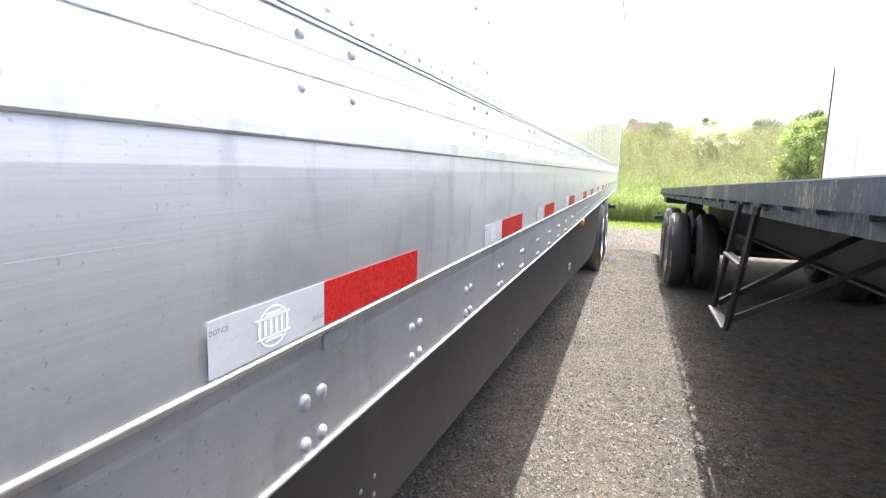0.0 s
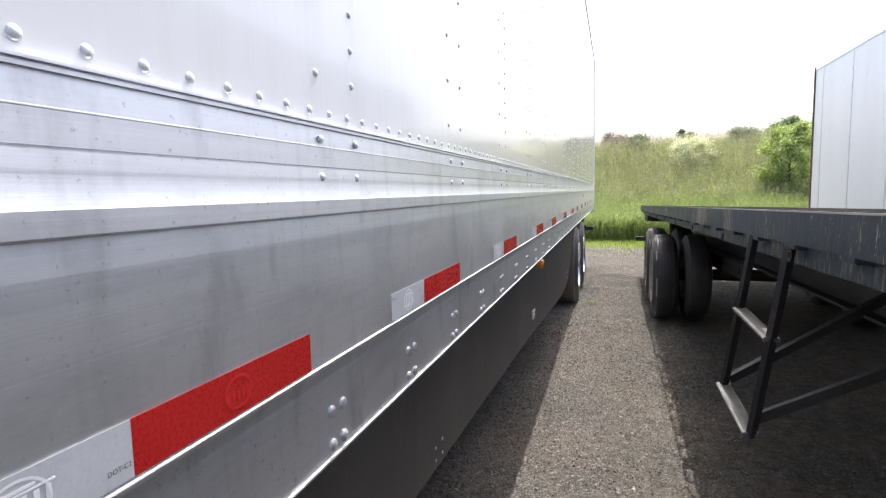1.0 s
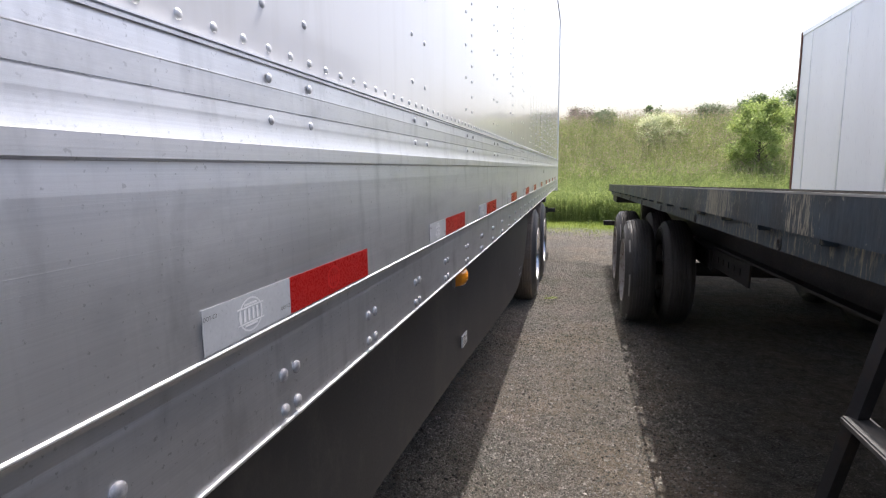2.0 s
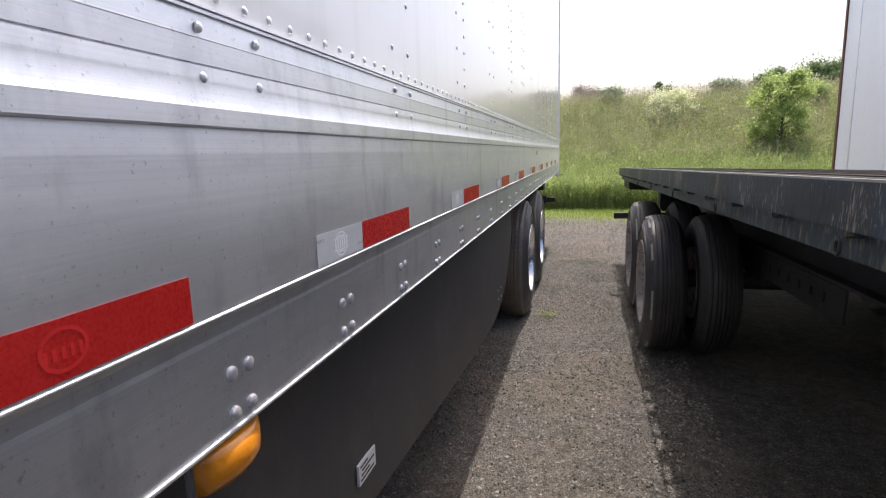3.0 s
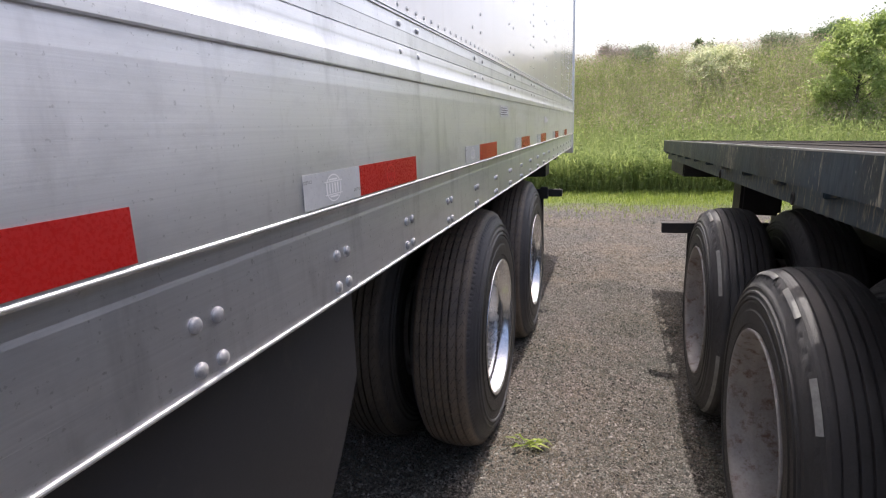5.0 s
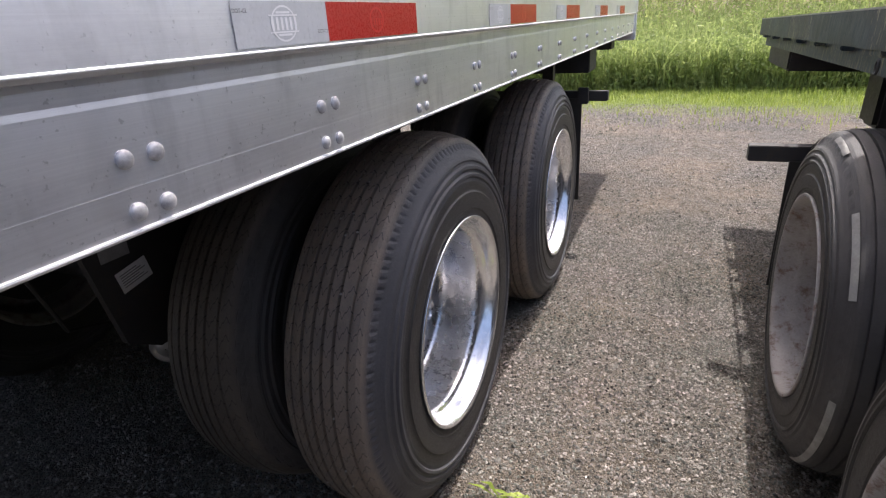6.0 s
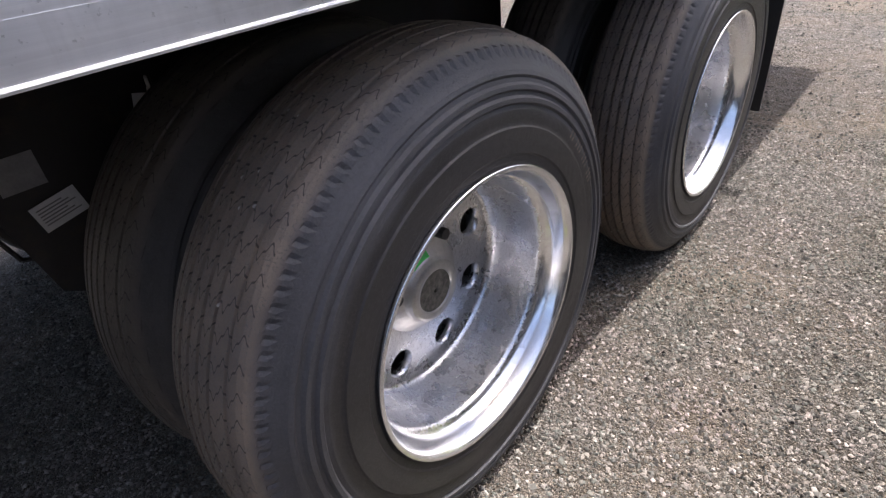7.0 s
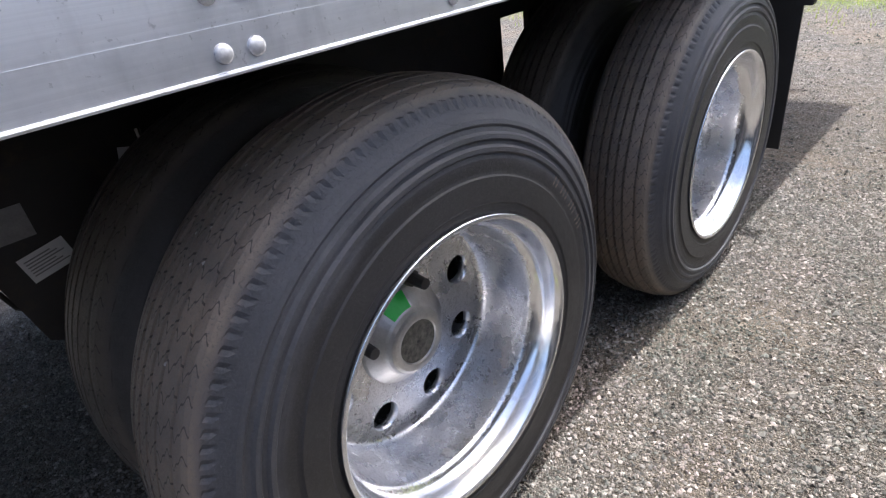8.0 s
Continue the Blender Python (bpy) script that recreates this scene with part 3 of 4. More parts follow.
TYRE_NEAR = tyre_mesh("tyre", TYRE, 420)
TYRE_INNER = tyre_mesh("tyre", TYRE_OLD, 140)
TYRE_WORN = tyre_mesh("tyre", TYRE_OLD, 196, 0.825, 0.93)
RIM_BRIGHT = rim_mesh("rim", POLISHED)
RIM_DULL = rim_mesh("rim", STEEL_WHEEL)
HUB_BRIGHT = hub_mesh("hub", HUB_METAL)
HUB_DULL = hub_mesh("hub", STEEL_WHEEL)
NUT = bpy.data.meshes.new("lug_nut")
nbm = bmesh.new()
tube(nbm, (-0.196, 0, 0), (-0.160, 0, 0), 0.0200, 0.0190, 6)
tube(nbm, (-0.160, 0, 0), (-0.122, 0, 0), 0.0130, 0.0115, 10)
nbm.to_mesh(NUT)
nbm.free()
NUT.materials.append(BLACK)
CAP = bpy.data.meshes.new("hub_cap")
capbm = lathe([(0.048, -0.149), (0.03, -0.148), (0.004, -0.1475)], 32)
capbm.to_mesh(CAP)
capbm.free()
CAP.materials.append(DARK_CAST)


def scuff_mesh(k0, k1):
    """A pale rubbed stretch of the tyre shoulder."""
    bm = bmesh.new()
    prev = None
    for k in range(k0, k1 + 1):
        a = 2 * math.pi * k / 72
        cur = [bm.verts.new((x, r * math.cos(a), r * math.sin(a))) for r, x in ((0.4600, -0.0222), (0.4640, -0.0262), (0.4680, -0.0312), (0.4705, -0.0345))]
        if prev:
            for i in range(3):
                bm.faces.new((prev[i], prev[i + 1], cur[i + 1], cur[i]))
        prev = cur
    bmesh.ops.recalc_face_normals(bm, faces=bm.faces)
    me = bpy.data.meshes.new("scuff")
    bm.to_mesh(me)
    bm.free()
    me.materials.append(SCUFF)
    return me


SCUFFS = [scuff_mesh(k0, k1) for k0, k1 in ((2, 5), (9, 12), (14, 23), (29, 33), (36, 37), (45, 58), (64, 69))]


def dual_wheels(owner, face_x, y, side, bright, turn=0.0, scuffed=False):
    """Outer and inner wheel of one axle end; side +1 faces +x. The outer one shows its dished rim."""
    centre = 0.494 if bright else 0.458
    name_at = Matrix.Translation((face_x, y, centre)) @ pose(0, 0, 0, 0, 0, 0 if side > 0 else 180) @ pose(0, 0, 0, turn, 0, 0) @ Matrix.Scale(1.0 if bright else 1.025, 4)
    wheel = new("wheel")
    wheel.parent = owner
    PLACE[wheel.name] = name_at
    wheel.matrix_parent_inverse = PLACE[owner.name].inverted()
    wheel.matrix_basis = name_at
    part("tyre", TYRE_NEAR if bright else TYRE_WORN, None, wheel, "", name_at)
    part("rim", RIM_BRIGHT if bright else RIM_DULL, None, wheel, "polished aluminium rim" if bright else "dusty grey steel rim", name_at)
    part("hub", HUB_BRIGHT if bright else HUB_DULL, None, wheel, "", name_at)
    part("hub_cap", CAP, None, wheel, "dark round hub cap window", name_at)
    if bright and side > 0:
        for k in (72, 144):
            part("lug_nut", NUT, None, wheel, "", name_at @ pose(0, 0, 0, k, 0, 0) @ Matrix.Translation((0, 0.138, 0)))
    if bright and side > 0:
        pick = random.Random(round(y * 10))
        peb = bmesh.new()
        for i in range(46):
            a, gx, rad = pick.uniform(0, 2 * math.pi), pick.choice((-0.096, -0.122, -0.148, -0.174)), pick.uniform(0.0018, 0.0034)
            bmesh.ops.create_icosphere(peb, subdivisions=1, radius=rad, matrix=Matrix.Translation((gx, 0.5225 * math.cos(a), 0.5225 * math.sin(a))) @ Matrix.Diagonal((1, 1.3, 0.8, 1)))
        tagged(part("lodged_pebbles", peb, PEBBLE, wheel, "small pale pebbles stuck in the tread grooves", name_at), "", "", "", "stuff")
    if scuffed:
        for me in SCUFFS:
            part("scuff", me, None, wheel, "pale scuffed tyre shoulder", name_at)
    inner_at = name_at @ Matrix.Translation((-0.345 if bright else -0.325, 0, 0)) @ pose(0, 0, 0, 17, 0, 0)
    inner = new("inner_wheel")
    inner.parent = owner
    PLACE[inner.name] = inner_at
    inner.matrix_parent_inverse = PLACE[owner.name].inverted()
    inner.matrix_basis = inner_at
    part("tyre", TYRE_INNER if bright else TYRE_WORN, None, inner, "", inner_at)
    back = inner_at @ Matrix.Translation((-0.27, 0, 0)) @ pose(0, 0, 0, 0, 0, 180)
    part("rim", RIM_DULL, None, inner, "", back)
    return wheel


# ---- box trailer with the aluminium rail ----
FRONT, REAR = -2.8, 12.75
STATIONS = [FRONT + i * 0.5 for i in range(32)] + [REAR]
van = thing("box_trailer", (-1.3, 5.3, 0), "long white box trailer with a riveted skin and aluminium lower rail", "trailer")

rail = [(-0.0045, 1.5930), (0.0016, 1.5925), (0.0016, 1.5902), (-0.0030, 1.5899), (-0.0030, 1.5884), (0.0004, 1.5880), (0.0004, 1.5848), (-0.0030, 1.5844), (-0.0016, 1.5605), (-0.0006, 1.5600), (-0.0006, 1.5590), (-0.0012, 1.5584),
        (-0.0010, 1.5330), (-0.0042, 1.5327), (-0.0042, 1.5308), (-0.0008, 1.5305), (0.0, 1.5170)]
rail += [(0.0036 * (k / 14) ** 1.7, 1.5150 - 0.0262 * (k / 14)) for k in range(1, 15)]
rail += [(0.0040, 1.4880), (0.0040, 1.4690), (0.0034, 1.4668), (-0.0010, 1.4664), (0.0, 1.4400), (0.0, 1.3860), (0.00005, 1.3857), (0.0, 1.3854), (0.0, 1.3730), (0.00004, 1.3728), (0.0, 1.3726), (0.0, 1.2640)]
lower = [(-0.008, 1.2560), (-0.0095, 1.2500), (-0.0106, 1.2360), (-0.0100, 1.2300), (-0.0100, 1.1563), (-0.00992, 1.1560), (-0.00992, 1.1556), (-0.0100, 1.1553), (-0.0100, 1.1172)]
part("upper_rail", sweep(rail, STATIONS), ALU, van, "stepped mill-finish aluminium rail extrusion")
part("lower_flange", sweep(lower, STATIONS), ALU, van, "bolted aluminium flange")
part("rail_lip", sweep([(0.0, 1.2640), (0.0014, 1.2635), (0.0022, 1.2626), (0.0024, 1.2614), (0.0018, 1.2602), (0.0004, 1.2592), (-0.008, 1.2560)], STATIONS), LIP, van, "bright rounded rail lip")
part("rail_bottom_edge", sweep([(-0.0100, 1.1172), (-0.0074, 1.1166), (-0.0068, 1.1146), (-0.0076, 1.1122), (-0.0600, 1.1120), (-0.0600, 1.1250)], STATIONS), LIP, van, "bright lower rail edge")
part("side_skin", sweep([(-0.0045, 1.5880), (-0.0045, 4.02), (-0.0300, 4.02)], STATIONS), SKIN, van, "smooth white riveted side skin")
part("top_rail", sweep([(0.004, 3.98), (0.006, 4.06), (-0.02, 4.10), (-0.06, 4.10)], STATIONS), ALU, van)
part("roof", solid((-2.6, FRONT, 4.02), (-0.04, REAR - 0.1, 4.09)), SKIN, van)
part("far_side", solid((-2.6, FRONT, 1.12), (-2.55, REAR - 0.02, 4.02)), SKIN, van)
part("front_wall", solid((-2.6, FRONT - 0.05, 1.12), (-0.01, FRONT, 4.09)), SKIN, van)
part("floor_pan", solid((-2.55, FRONT, 1.135), (-0.06, REAR - 0.05, 1.25)), BLACK, van)
rear = bmesh.new()
box(rear, (-2.6, REAR - 0.06, 1.05), (0.004, REAR + 0.03, 1.26), 0.006)
box(rear, (-0.10, REAR - 0.05, 1.26), (0.006, REAR + 0.03, 4.10), 0.006)
box(rear, (-2.6, REAR - 0.05, 1.26), (-2.5, REAR + 0.03, 4.10), 0.006)
part("rear_frame", rear, ALU, van)
part("rear_doors", solid((-2.5, REAR - 0.04, 1.26), (-0.11, REAR, 4.08)), SKIN, van)

# rivets: a close row above the rail, staggered double columns at each post
RIVET = dome(0.0058, 0.0028, 10, 2)
RIVET.materials.append(RIVET_PAINT)
near, far = [], []
y = -0.6
while y < 12.7:
    (near if 0.3 < y < 7.4 else far).append((y, 1.6065))
    y += 0.0533
post = 0
y = -0.628
while y < 12.6:
    for dy, z0 in ((0.0, 1.657), (0.106, 1.657)):
        close = post % 2 == 0 and dy > 0
        for i in range(44 if close else 22):
            (near if 0.8 < y < 7.0 and i < 9 else far).append((y + dy, z0 + (0.0525 if close else 0.105) * i))
    for dy in (0.0, 0.105):
        for z in (1.5695, 1.519):
            near.append((y + dy, z))
    y += 0.6248
    post += 1
near.sort(key=lambda p: p[1])
for y, z in near[:300]:
    part("rivet", RIVET, None, van, "", Matrix.Translation((-0.0045 + (0.0045 if z < 1.59 else 0), y, z)))
rest = bmesh.new()
for y, z in near[300:] + far:
    m = Matrix.Translation((-0.0045, y, z))
    base = [rest.verts.new(m @ Vector((0.0, 0.0058 * math.cos(t), 0.0058 * math.sin(t)))) for t in [math.pi / 3 * i for i in range(6)]]
    top = [rest.verts.new(m @ Vector((0.0026, 0.0035 * math.cos(t), 0.0035 * math.sin(t)))) for t in [math.pi / 3 * i for i in range(6)]]
    for i in range(6):
        rest.faces.new((base[i], base[(i + 1) % 6], top[(i + 1) % 6], top[i]))
    rest.faces.new(top)
tagged(part("rivet_field", rest, RIVET_PAINT, van), "rows of small rivets up the side posts", "", "", "stuff")

# bolts in fours on the lower flange
BOLT = dome(0.0095, 0.0048, 14, 4)
BOLT.materials.append(STEEL_BOLT)
rows4 = [0.636 + 0.3122 * i for i in range(-7, 39)]
for y in rows4:
    for dy in (0.0, 0.0343):
        for z in (1.183, 1.133):
            part("bolt", BOLT, None, van, "", Matrix.Translation((-0.010, y + dy, z)) @ pose(0, 0, 0, random.uniform(0, 90), 0, 0))


# reflective tape: a silver piece with a printed mark, then a red piece
def ring_mark(bm, x, y, z, ry, rz, w, tilt=0.0):
    n = 28
    a = [bm.verts.new((x, y + ry * math.cos(2 * math.pi * i / n), z + rz * math.sin(2 * math.pi * i / n))) for i in range(n)]
    b = [bm.verts.new((x, y + (ry - w) * math.cos(2 * math.pi * i / n), z + (rz - w) * math.sin(2 * math.pi * i / n))) for i in range(n)]
    for i in range(n):
        j = (i + 1) % n
        bm.faces.new((a[i], a[j], b[j], b[i]))


def patch(x, y0, y1, z0, z1):
    """A thin sheet that follows the rail."""
    prof = [(x - 0.0004, z0), (x, z0), (x, z1), (x - 0.0004, z1)]
    return sweep(prof, [y0, (y0 + y1) / 2, y1], None, True, True)


def tape(y, worn=0.0):
    base = part("reflective_tape", patch(0.0014, y - 0.178, y, 1.2668, 1.3159), WHITE_TAPE, van, "silver and red reflective tape with printed mark")
    part("red_piece", patch(0.0015, y, y + 0.2794, 1.2668, 1.3159), RED, base, "red reflective piece")
    bm = bmesh.new()
    x = 0.00165
    c, z = y - 0.092, 1.2912
    ring_mark(bm, x + 0.0002, c, z, 0.0240, 0.0205, 0.0022)
    for dz, half in ((0.0125, 0.013), (-0.0125, 0.013)):
        box(bm, (x - 0.0003, c - half, z + dz - 0.0012), (x, c + half, z + dz + 0.0012))
    for i in range(6):
        yy = c - 0.023 + i * 0.0085
        box(bm, (x - 0.0003, yy, z - 0.0072), (x, yy + 0.0042, z + 0.0072))
    box(bm, (x - 0.0003, c - 0.027, z + 0.0085), (x, c + 0.027, z + 0.0102))
    box(bm, (x - 0.0003, c - 0.027, z - 0.0102), (x, c + 0.027, z - 0.0085))
    part("printed_mark", bm, PRINT_WHITE, base, "pale round printed mark with bars")
    bm = bmesh.new()
    ring_mark(bm, 0.0018, y + 0.135, 1.2912, 0.022, 0.0185, 0.0035)
    for i in range(5):
        yy = y + 0.117 + i * 0.0078
        box(bm, (x - 0.0003, yy, 1.2835), (x, yy + 0.0036, 1.2935))
    part("red_mark", bm, RED_LOGO, base, "faint red round mark")
    letters("DOT-C2", 0.0062, (0.0022, y - 0.166, 1.3055), INK, base)
    letters("DOT-C2", 0.0062, (0.0022, y - 0.014, 1.2800), INK, base)


TAPES = (-0.95, -0.22, 0.659, 1.538, 2.270, 3.143, 4.035, 4.772, 5.649, 6.533, 7.271, 8.153, 9.018, 9.77, 10.65, 11.52)
for y in TAPES:
    tape(y)

# stickers on the rail
part("sticker", patch(0.0016, 8.505, 8.676, 1.402, 1.444), PAPER, van, "white printed sticker")
lines = bmesh.new()
for i in range(4):
    box(lines, (0.0018, 8.52, 1.410 + i * 0.008), (0.0021, 8.66 - 0.02 * (i % 2), 1.4125 + i * 0.008))
part("print_block", lines, INK, van, "lines of unreadable print")
part("sticker", patch(0.0016, 9.95, 10.13, 1.375, 1.413), PAPER, van, "white printed sticker")
part("sticker", patch(-0.0084, 0.674, 0.732, 1.2310, 1.2490), GREY_STICKER, van, "grey foil sticker")


# skirt: leans in towards the front, its rear lower corner cut away
def skirt_x(y):
    return -0.055 - 0.053 * (7.32 - y) if y > 5 else -0.178 - 0.034 * (5 - y)


def skirt():
    bm = bmesh.new()
    ys = [FRONT + 0.6 + i * 0.3 for i in range(29)] + [6.55, 6.75, 6.9, 7.02, 7.12, 7.2, 7.26, 7.30, 7.32]
    ys = sorted(set(round(v, 3) for v in ys if v <= 7.32))

    def low(y):
        t = max(0.0, (y - 6.45) / 0.87)
        return 0.475 + 0.05 * t + 0.40 * t ** 4
    front = [[bm.verts.new((skirt_x(y) - 0.0, y, low(y) + (1.11 - low(y)) * k / 6)) for k in range(7)] for y in ys]
    back = [[bm.verts.new((skirt_x(y) - 0.008, y, low(y) + (1.11 - low(y)) * k / 6)) for k in range(7)] for y in ys]
    n = len(ys)
    for i in range(n - 1):
        for k in range(6):
            bm.faces.new((front[i][k], front[i + 1][k], front[i + 1][k + 1], front[i][k + 1]))
            bm.faces.new((back[i][k], back[i][k + 1], back[i + 1][k + 1], back[i + 1][k]))
        bm.faces.new((front[i][0], back[i][0], back[i + 1][0], front[i + 1][0]))
    for k in range(6):
        bm.faces.new((front[-1][k], back[-1][k], back[-1][k + 1], front[-1][k + 1]))
    bmesh.ops.recalc_face_normals(bm, faces=bm.faces)
    return bm


side_skirt = part("side_skirt", skirt(), SKIRT, van, "charcoal aerodynamic side skirt", smooth=False)
far_skirt = bmesh.new()
box(far_skirt, (-2.52, -2.2, 0.475), (-2.51, 5.2, 1.11))
part("far_side_skirt", far_skirt, SKIRT, van)
SMALL = dome(0.0075, 0.004, 8, 2)
SMALL.materials.append(STEEL_BOLT)
for y in (1.34, 3.05, 6.9):
    for dy, dz in ((0.0, 0.0), (0.075, 0.004), (0.0, -0.048), (0.073, -0.05)):
        part("screw", SMALL, None, side_skirt, "", Matrix.Translation((skirt_x(y + dy), y + dy, 0.652 + dz if y > 5 else (0.60 if y < 2 else 0.555) + dz)))
lab = bmesh.new()
box(lab, (skirt_x(5.12), 5.06, 0.58), (skirt_x(5.12) + 0.007, 5.175, 0.638), 0, None)
part("skirt_sticker", lab, PAPER, side_skirt, "small white printed sticker")
lines = bmesh.new()
for i, (a, b) in enumerate(((5.07, 5.16), (5.075, 5.13), (5.08, 5.165), (5.07, 5.12))):
    box(lines, (skirt_x(5.12) + 0.007, a, 0.588 + i * 0.0125), (skirt_x(5.12) + 0.0074, b, 0.594 + i * 0.0125))
part("print_block", lines, INK, side_skirt, "unreadable dark print")


# amber marker lamp under the rail
def marker_lamp():
    base = part("marker_lamp", solid((-0.050, 4.330, 1.044), (-0.038, 4.468, 1.112), 0.004), GREY_PLASTIC, van, "amber side marker lamp")
    bm = bmesh.new()
    n = 10
    rows = []
    for i in range(n + 1):
        t = i / n
        y = 4.336 + 0.124 * t
        bulge = 0.034 * (math.sin(math.pi * min(1.0, 0.12 + 0.88 * t))) ** 0.6
        lo, hi = 1.049 - 0.012 * (1 - t) * t, 1.104
        rows.append([bm.verts.new((-0.038 + bulge * f, y, lo + (hi - lo) * g)) for f, g in ((0.0, 0.0), (0.75, 0.06), (1.0, 0.3), (1.0, 0.7), (0.75, 0.94), (0.0, 1.0))])
    for a, b in zip(rows, rows[1:]):
        for k in range(5):
            bm.faces.new((a[k], b[k], b[k + 1], a[k + 1]))
    bm.faces.new(rows[0])
    bm.faces.new(rows[-1][::-1])
    bmesh.ops.recalc_face_normals(bm, faces=bm.faces)
    part("lens", bm, AMBER, base, "ribbed amber lens", smooth=True)


marker_lamp()

# running gear
for y, turn in ((8.747, 8.0), (10.017, 50.0)):
    dual_wheels(van, -0.0575, y, 1, True, turn)
    dual_wheels(van, -2.515, y, -1, True, turn + 40)
    for x0, x1 in ((-0.335, -0.62), (-2.265, -1.98)):
        drum = bmesh.new()
        tube(drum, (x0, y, 0.494), (x1, y, 0.494), 0.205, 0.205, 32)
        part("brake_drum", drum, BLACK, van)
    ax = bmesh.new()
    tube(ax, (-0.35, y, 0.487), (-2.25, y, 0.487), 0.065, None, 16)
    part("axle", ax, BLACK, van)
    for x in (-0.84, -1.76):
        arm = bmesh.new()
        beam(arm, (x, y - 0.36, 0.68), (x, y + 0.02, 0.60), 0.09, 0.12)
        tube(arm, (x, y + 0.30, 0.60), (x, y + 0.30, 0.92), 0.12, 0.13, 16)
        part("suspension_arm", arm, BLACK, van)
    can = bmesh.new()
    tube(can, (-1.0, y - 0.30, 0.60), (-1.0, y - 0.12, 0.60), 0.085, 0.085, 16)
    tube(can, (-1.0, y - 0.12, 0.60), (-1.0, y + 0.02, 0.60), 0.07, 0.06, 16)
    part("brake_chamber", can, BLACK, van)
lbm = bmesh.new()
prev = None
for k in range(9):
    a = math.radians(84 + 4.4 * k)
    cur = [lbm.verts.new((-0.0575 + x, 8.747 + r * math.cos(a), 0.494 + r * math.sin(a))) for r, x in ((0.108, -0.1845), (0.078, -0.1600))]
    if prev:
        lbm.faces.new((prev[0], prev[1], cur[1], cur[0]))
    prev = cur
hub_label = part("hub_label", lbm, GREEN, van, "small bright green label on the hub")
for r0, start, count in ((0.395, 20, 14),):
    for k in range(count):
        a = math.radians(start + k * (3.6 if count < 10 else 1.8))
        m = Matrix.Translation((-0.057, 8.747, 0.494)) @ pose(0, 0, 0, math.degrees(a), 0, 0)
        if k % 4 != 3:
            part("sidewall_mark", solid((-0.003, r0 - 0.009, -0.004 if count < 10 else -0.002), (-0.0006, r0 + 0.009, 0.004 if count < 10 else 0.002), 0, m), TYRE, van)
for x in (-0.72, -1.80):
    bm = bmesh.new()
    box(bm, (x - 0.09, 7.5, 0.945), (x, 11.1, 1.06), 0.006)
    part("slider_rail", bm, BLACK, van)
    for y0, y1 in ((8.55, 9.765), (9.925, 11.0)):
        part("frame_plate", solid((x - 0.06, y0, 0.66), (x - 0.03, y1, 0.946), 0.004), BLACK, van)
for y in (7.6, 8.25, 9.45, 10.75):
    part("cross_member", solid((-1.8, y, 0.90), (-0.80, y + 0.1, 1.06), 0.004), BLACK, van)
for i in range(26):
    y = -2.0 + i * 0.6
    part("floor_beam", solid((-2.5, y, 1.05), (-0.32, y + 0.05, 1.136)), BLACK, van)


LABEL_TILT = Matrix.Translation((-0.75, 8.301, 0.75)) @ pose(0, 0, 0, 11, 0, 0) @ Matrix.Translation((0.75, -8.301, -0.75))


def hanger_plate():
    """Black side plate in front of the first axle, pointed below, with stickers and bolts."""
    bm = bmesh.new()
    outline = [(8.039, 1.06), (8.189, 0.84), (8.219, 0.68), (8.236, 0.59), (8.319, 0.535), (8.449, 0.535), (8.499, 0.62), (8.559, 1.06)]
    a = [bm.verts.new((-0.752, y, z)) for y, z in outline]
    b = [bm.verts.new((-0.772, y, z)) for y, z in outline]
    bm.faces.new(a)
    bm.faces.new(b[::-1])
    for i in range(len(a)):
        bm.faces.new((a[i], b[i], b[(i + 1) % len(a)], a[(i + 1) % len(a)]))
    bmesh.ops.recalc_face_normals(bm, faces=bm.faces)
    plate = part("hanger_plate", bm, BLACK, van, "black suspension hanger plate")
    part("sticker", solid((-0.752, 8.257, 0.722), (-0.750, 8.345, 0.778), 0, LABEL_TILT), PAPER, plate, "white sticker with lines of print")
    ln = bmesh.new()
    for i in range(6):
        box(ln, (-0.750, 8.265, 0.734 + i * 0.0065), (-0.7494, 8.335 - 0.01 * (i % 3), 0.7365 + i * 0.0065), 0, LABEL_TILT)
    part("print_block", ln, GREY_STICKER, plate, "unreadable print")
    part("grey_sticker", solid((-0.752, 8.229, 0.806), (-0.7502, 8.305, 0.872), 0.0), GREY_STICKER, plate, "faded grey rounded sticker")
    for y, z in ((8.239, 0.95), (8.284, 0.975)):
        part("plate_bolt", SMALL, None, plate, "", Matrix.Translation((-0.752, y, z)))


hanger_plate()
cabm = bmesh.new()
tube(cabm, (-0.95, 8.139, 0.86), (-0.95, 8.219, 0.60), 0.006, None, 6)
tube(cabm, (-0.95, 8.219, 0.60), (-0.98, 8.439, 0.52), 0.006, None, 6)
part("air_line", cabm, BLACK, van)

cap_bm = bmesh.new()
lathe([(0.052, 0.0), (0.052, 0.045), (0.047, 0.052), (0.040, 0.052), (0.036, 0.044), (0.030, 0.05), (0.012, 0.056), (0.002, 0.057)], 28, cap_bm)
for v in cap_bm.verts:
    v.co = pose(-0.90, 8.462, 0.44, 0, 0, -62) @ v.co
part("chamber_cap", cap_bm, HUB_METAL, van, "small bright round metal cap", smooth=True)
cap_arm = bmesh.new()
tube(cap_arm, (-0.90, 8.462, 0.44), (-0.98, 8.599, 0.50), 0.05, 0.06, 14)
part("brake_cylinder", cap_arm, BLACK, van)

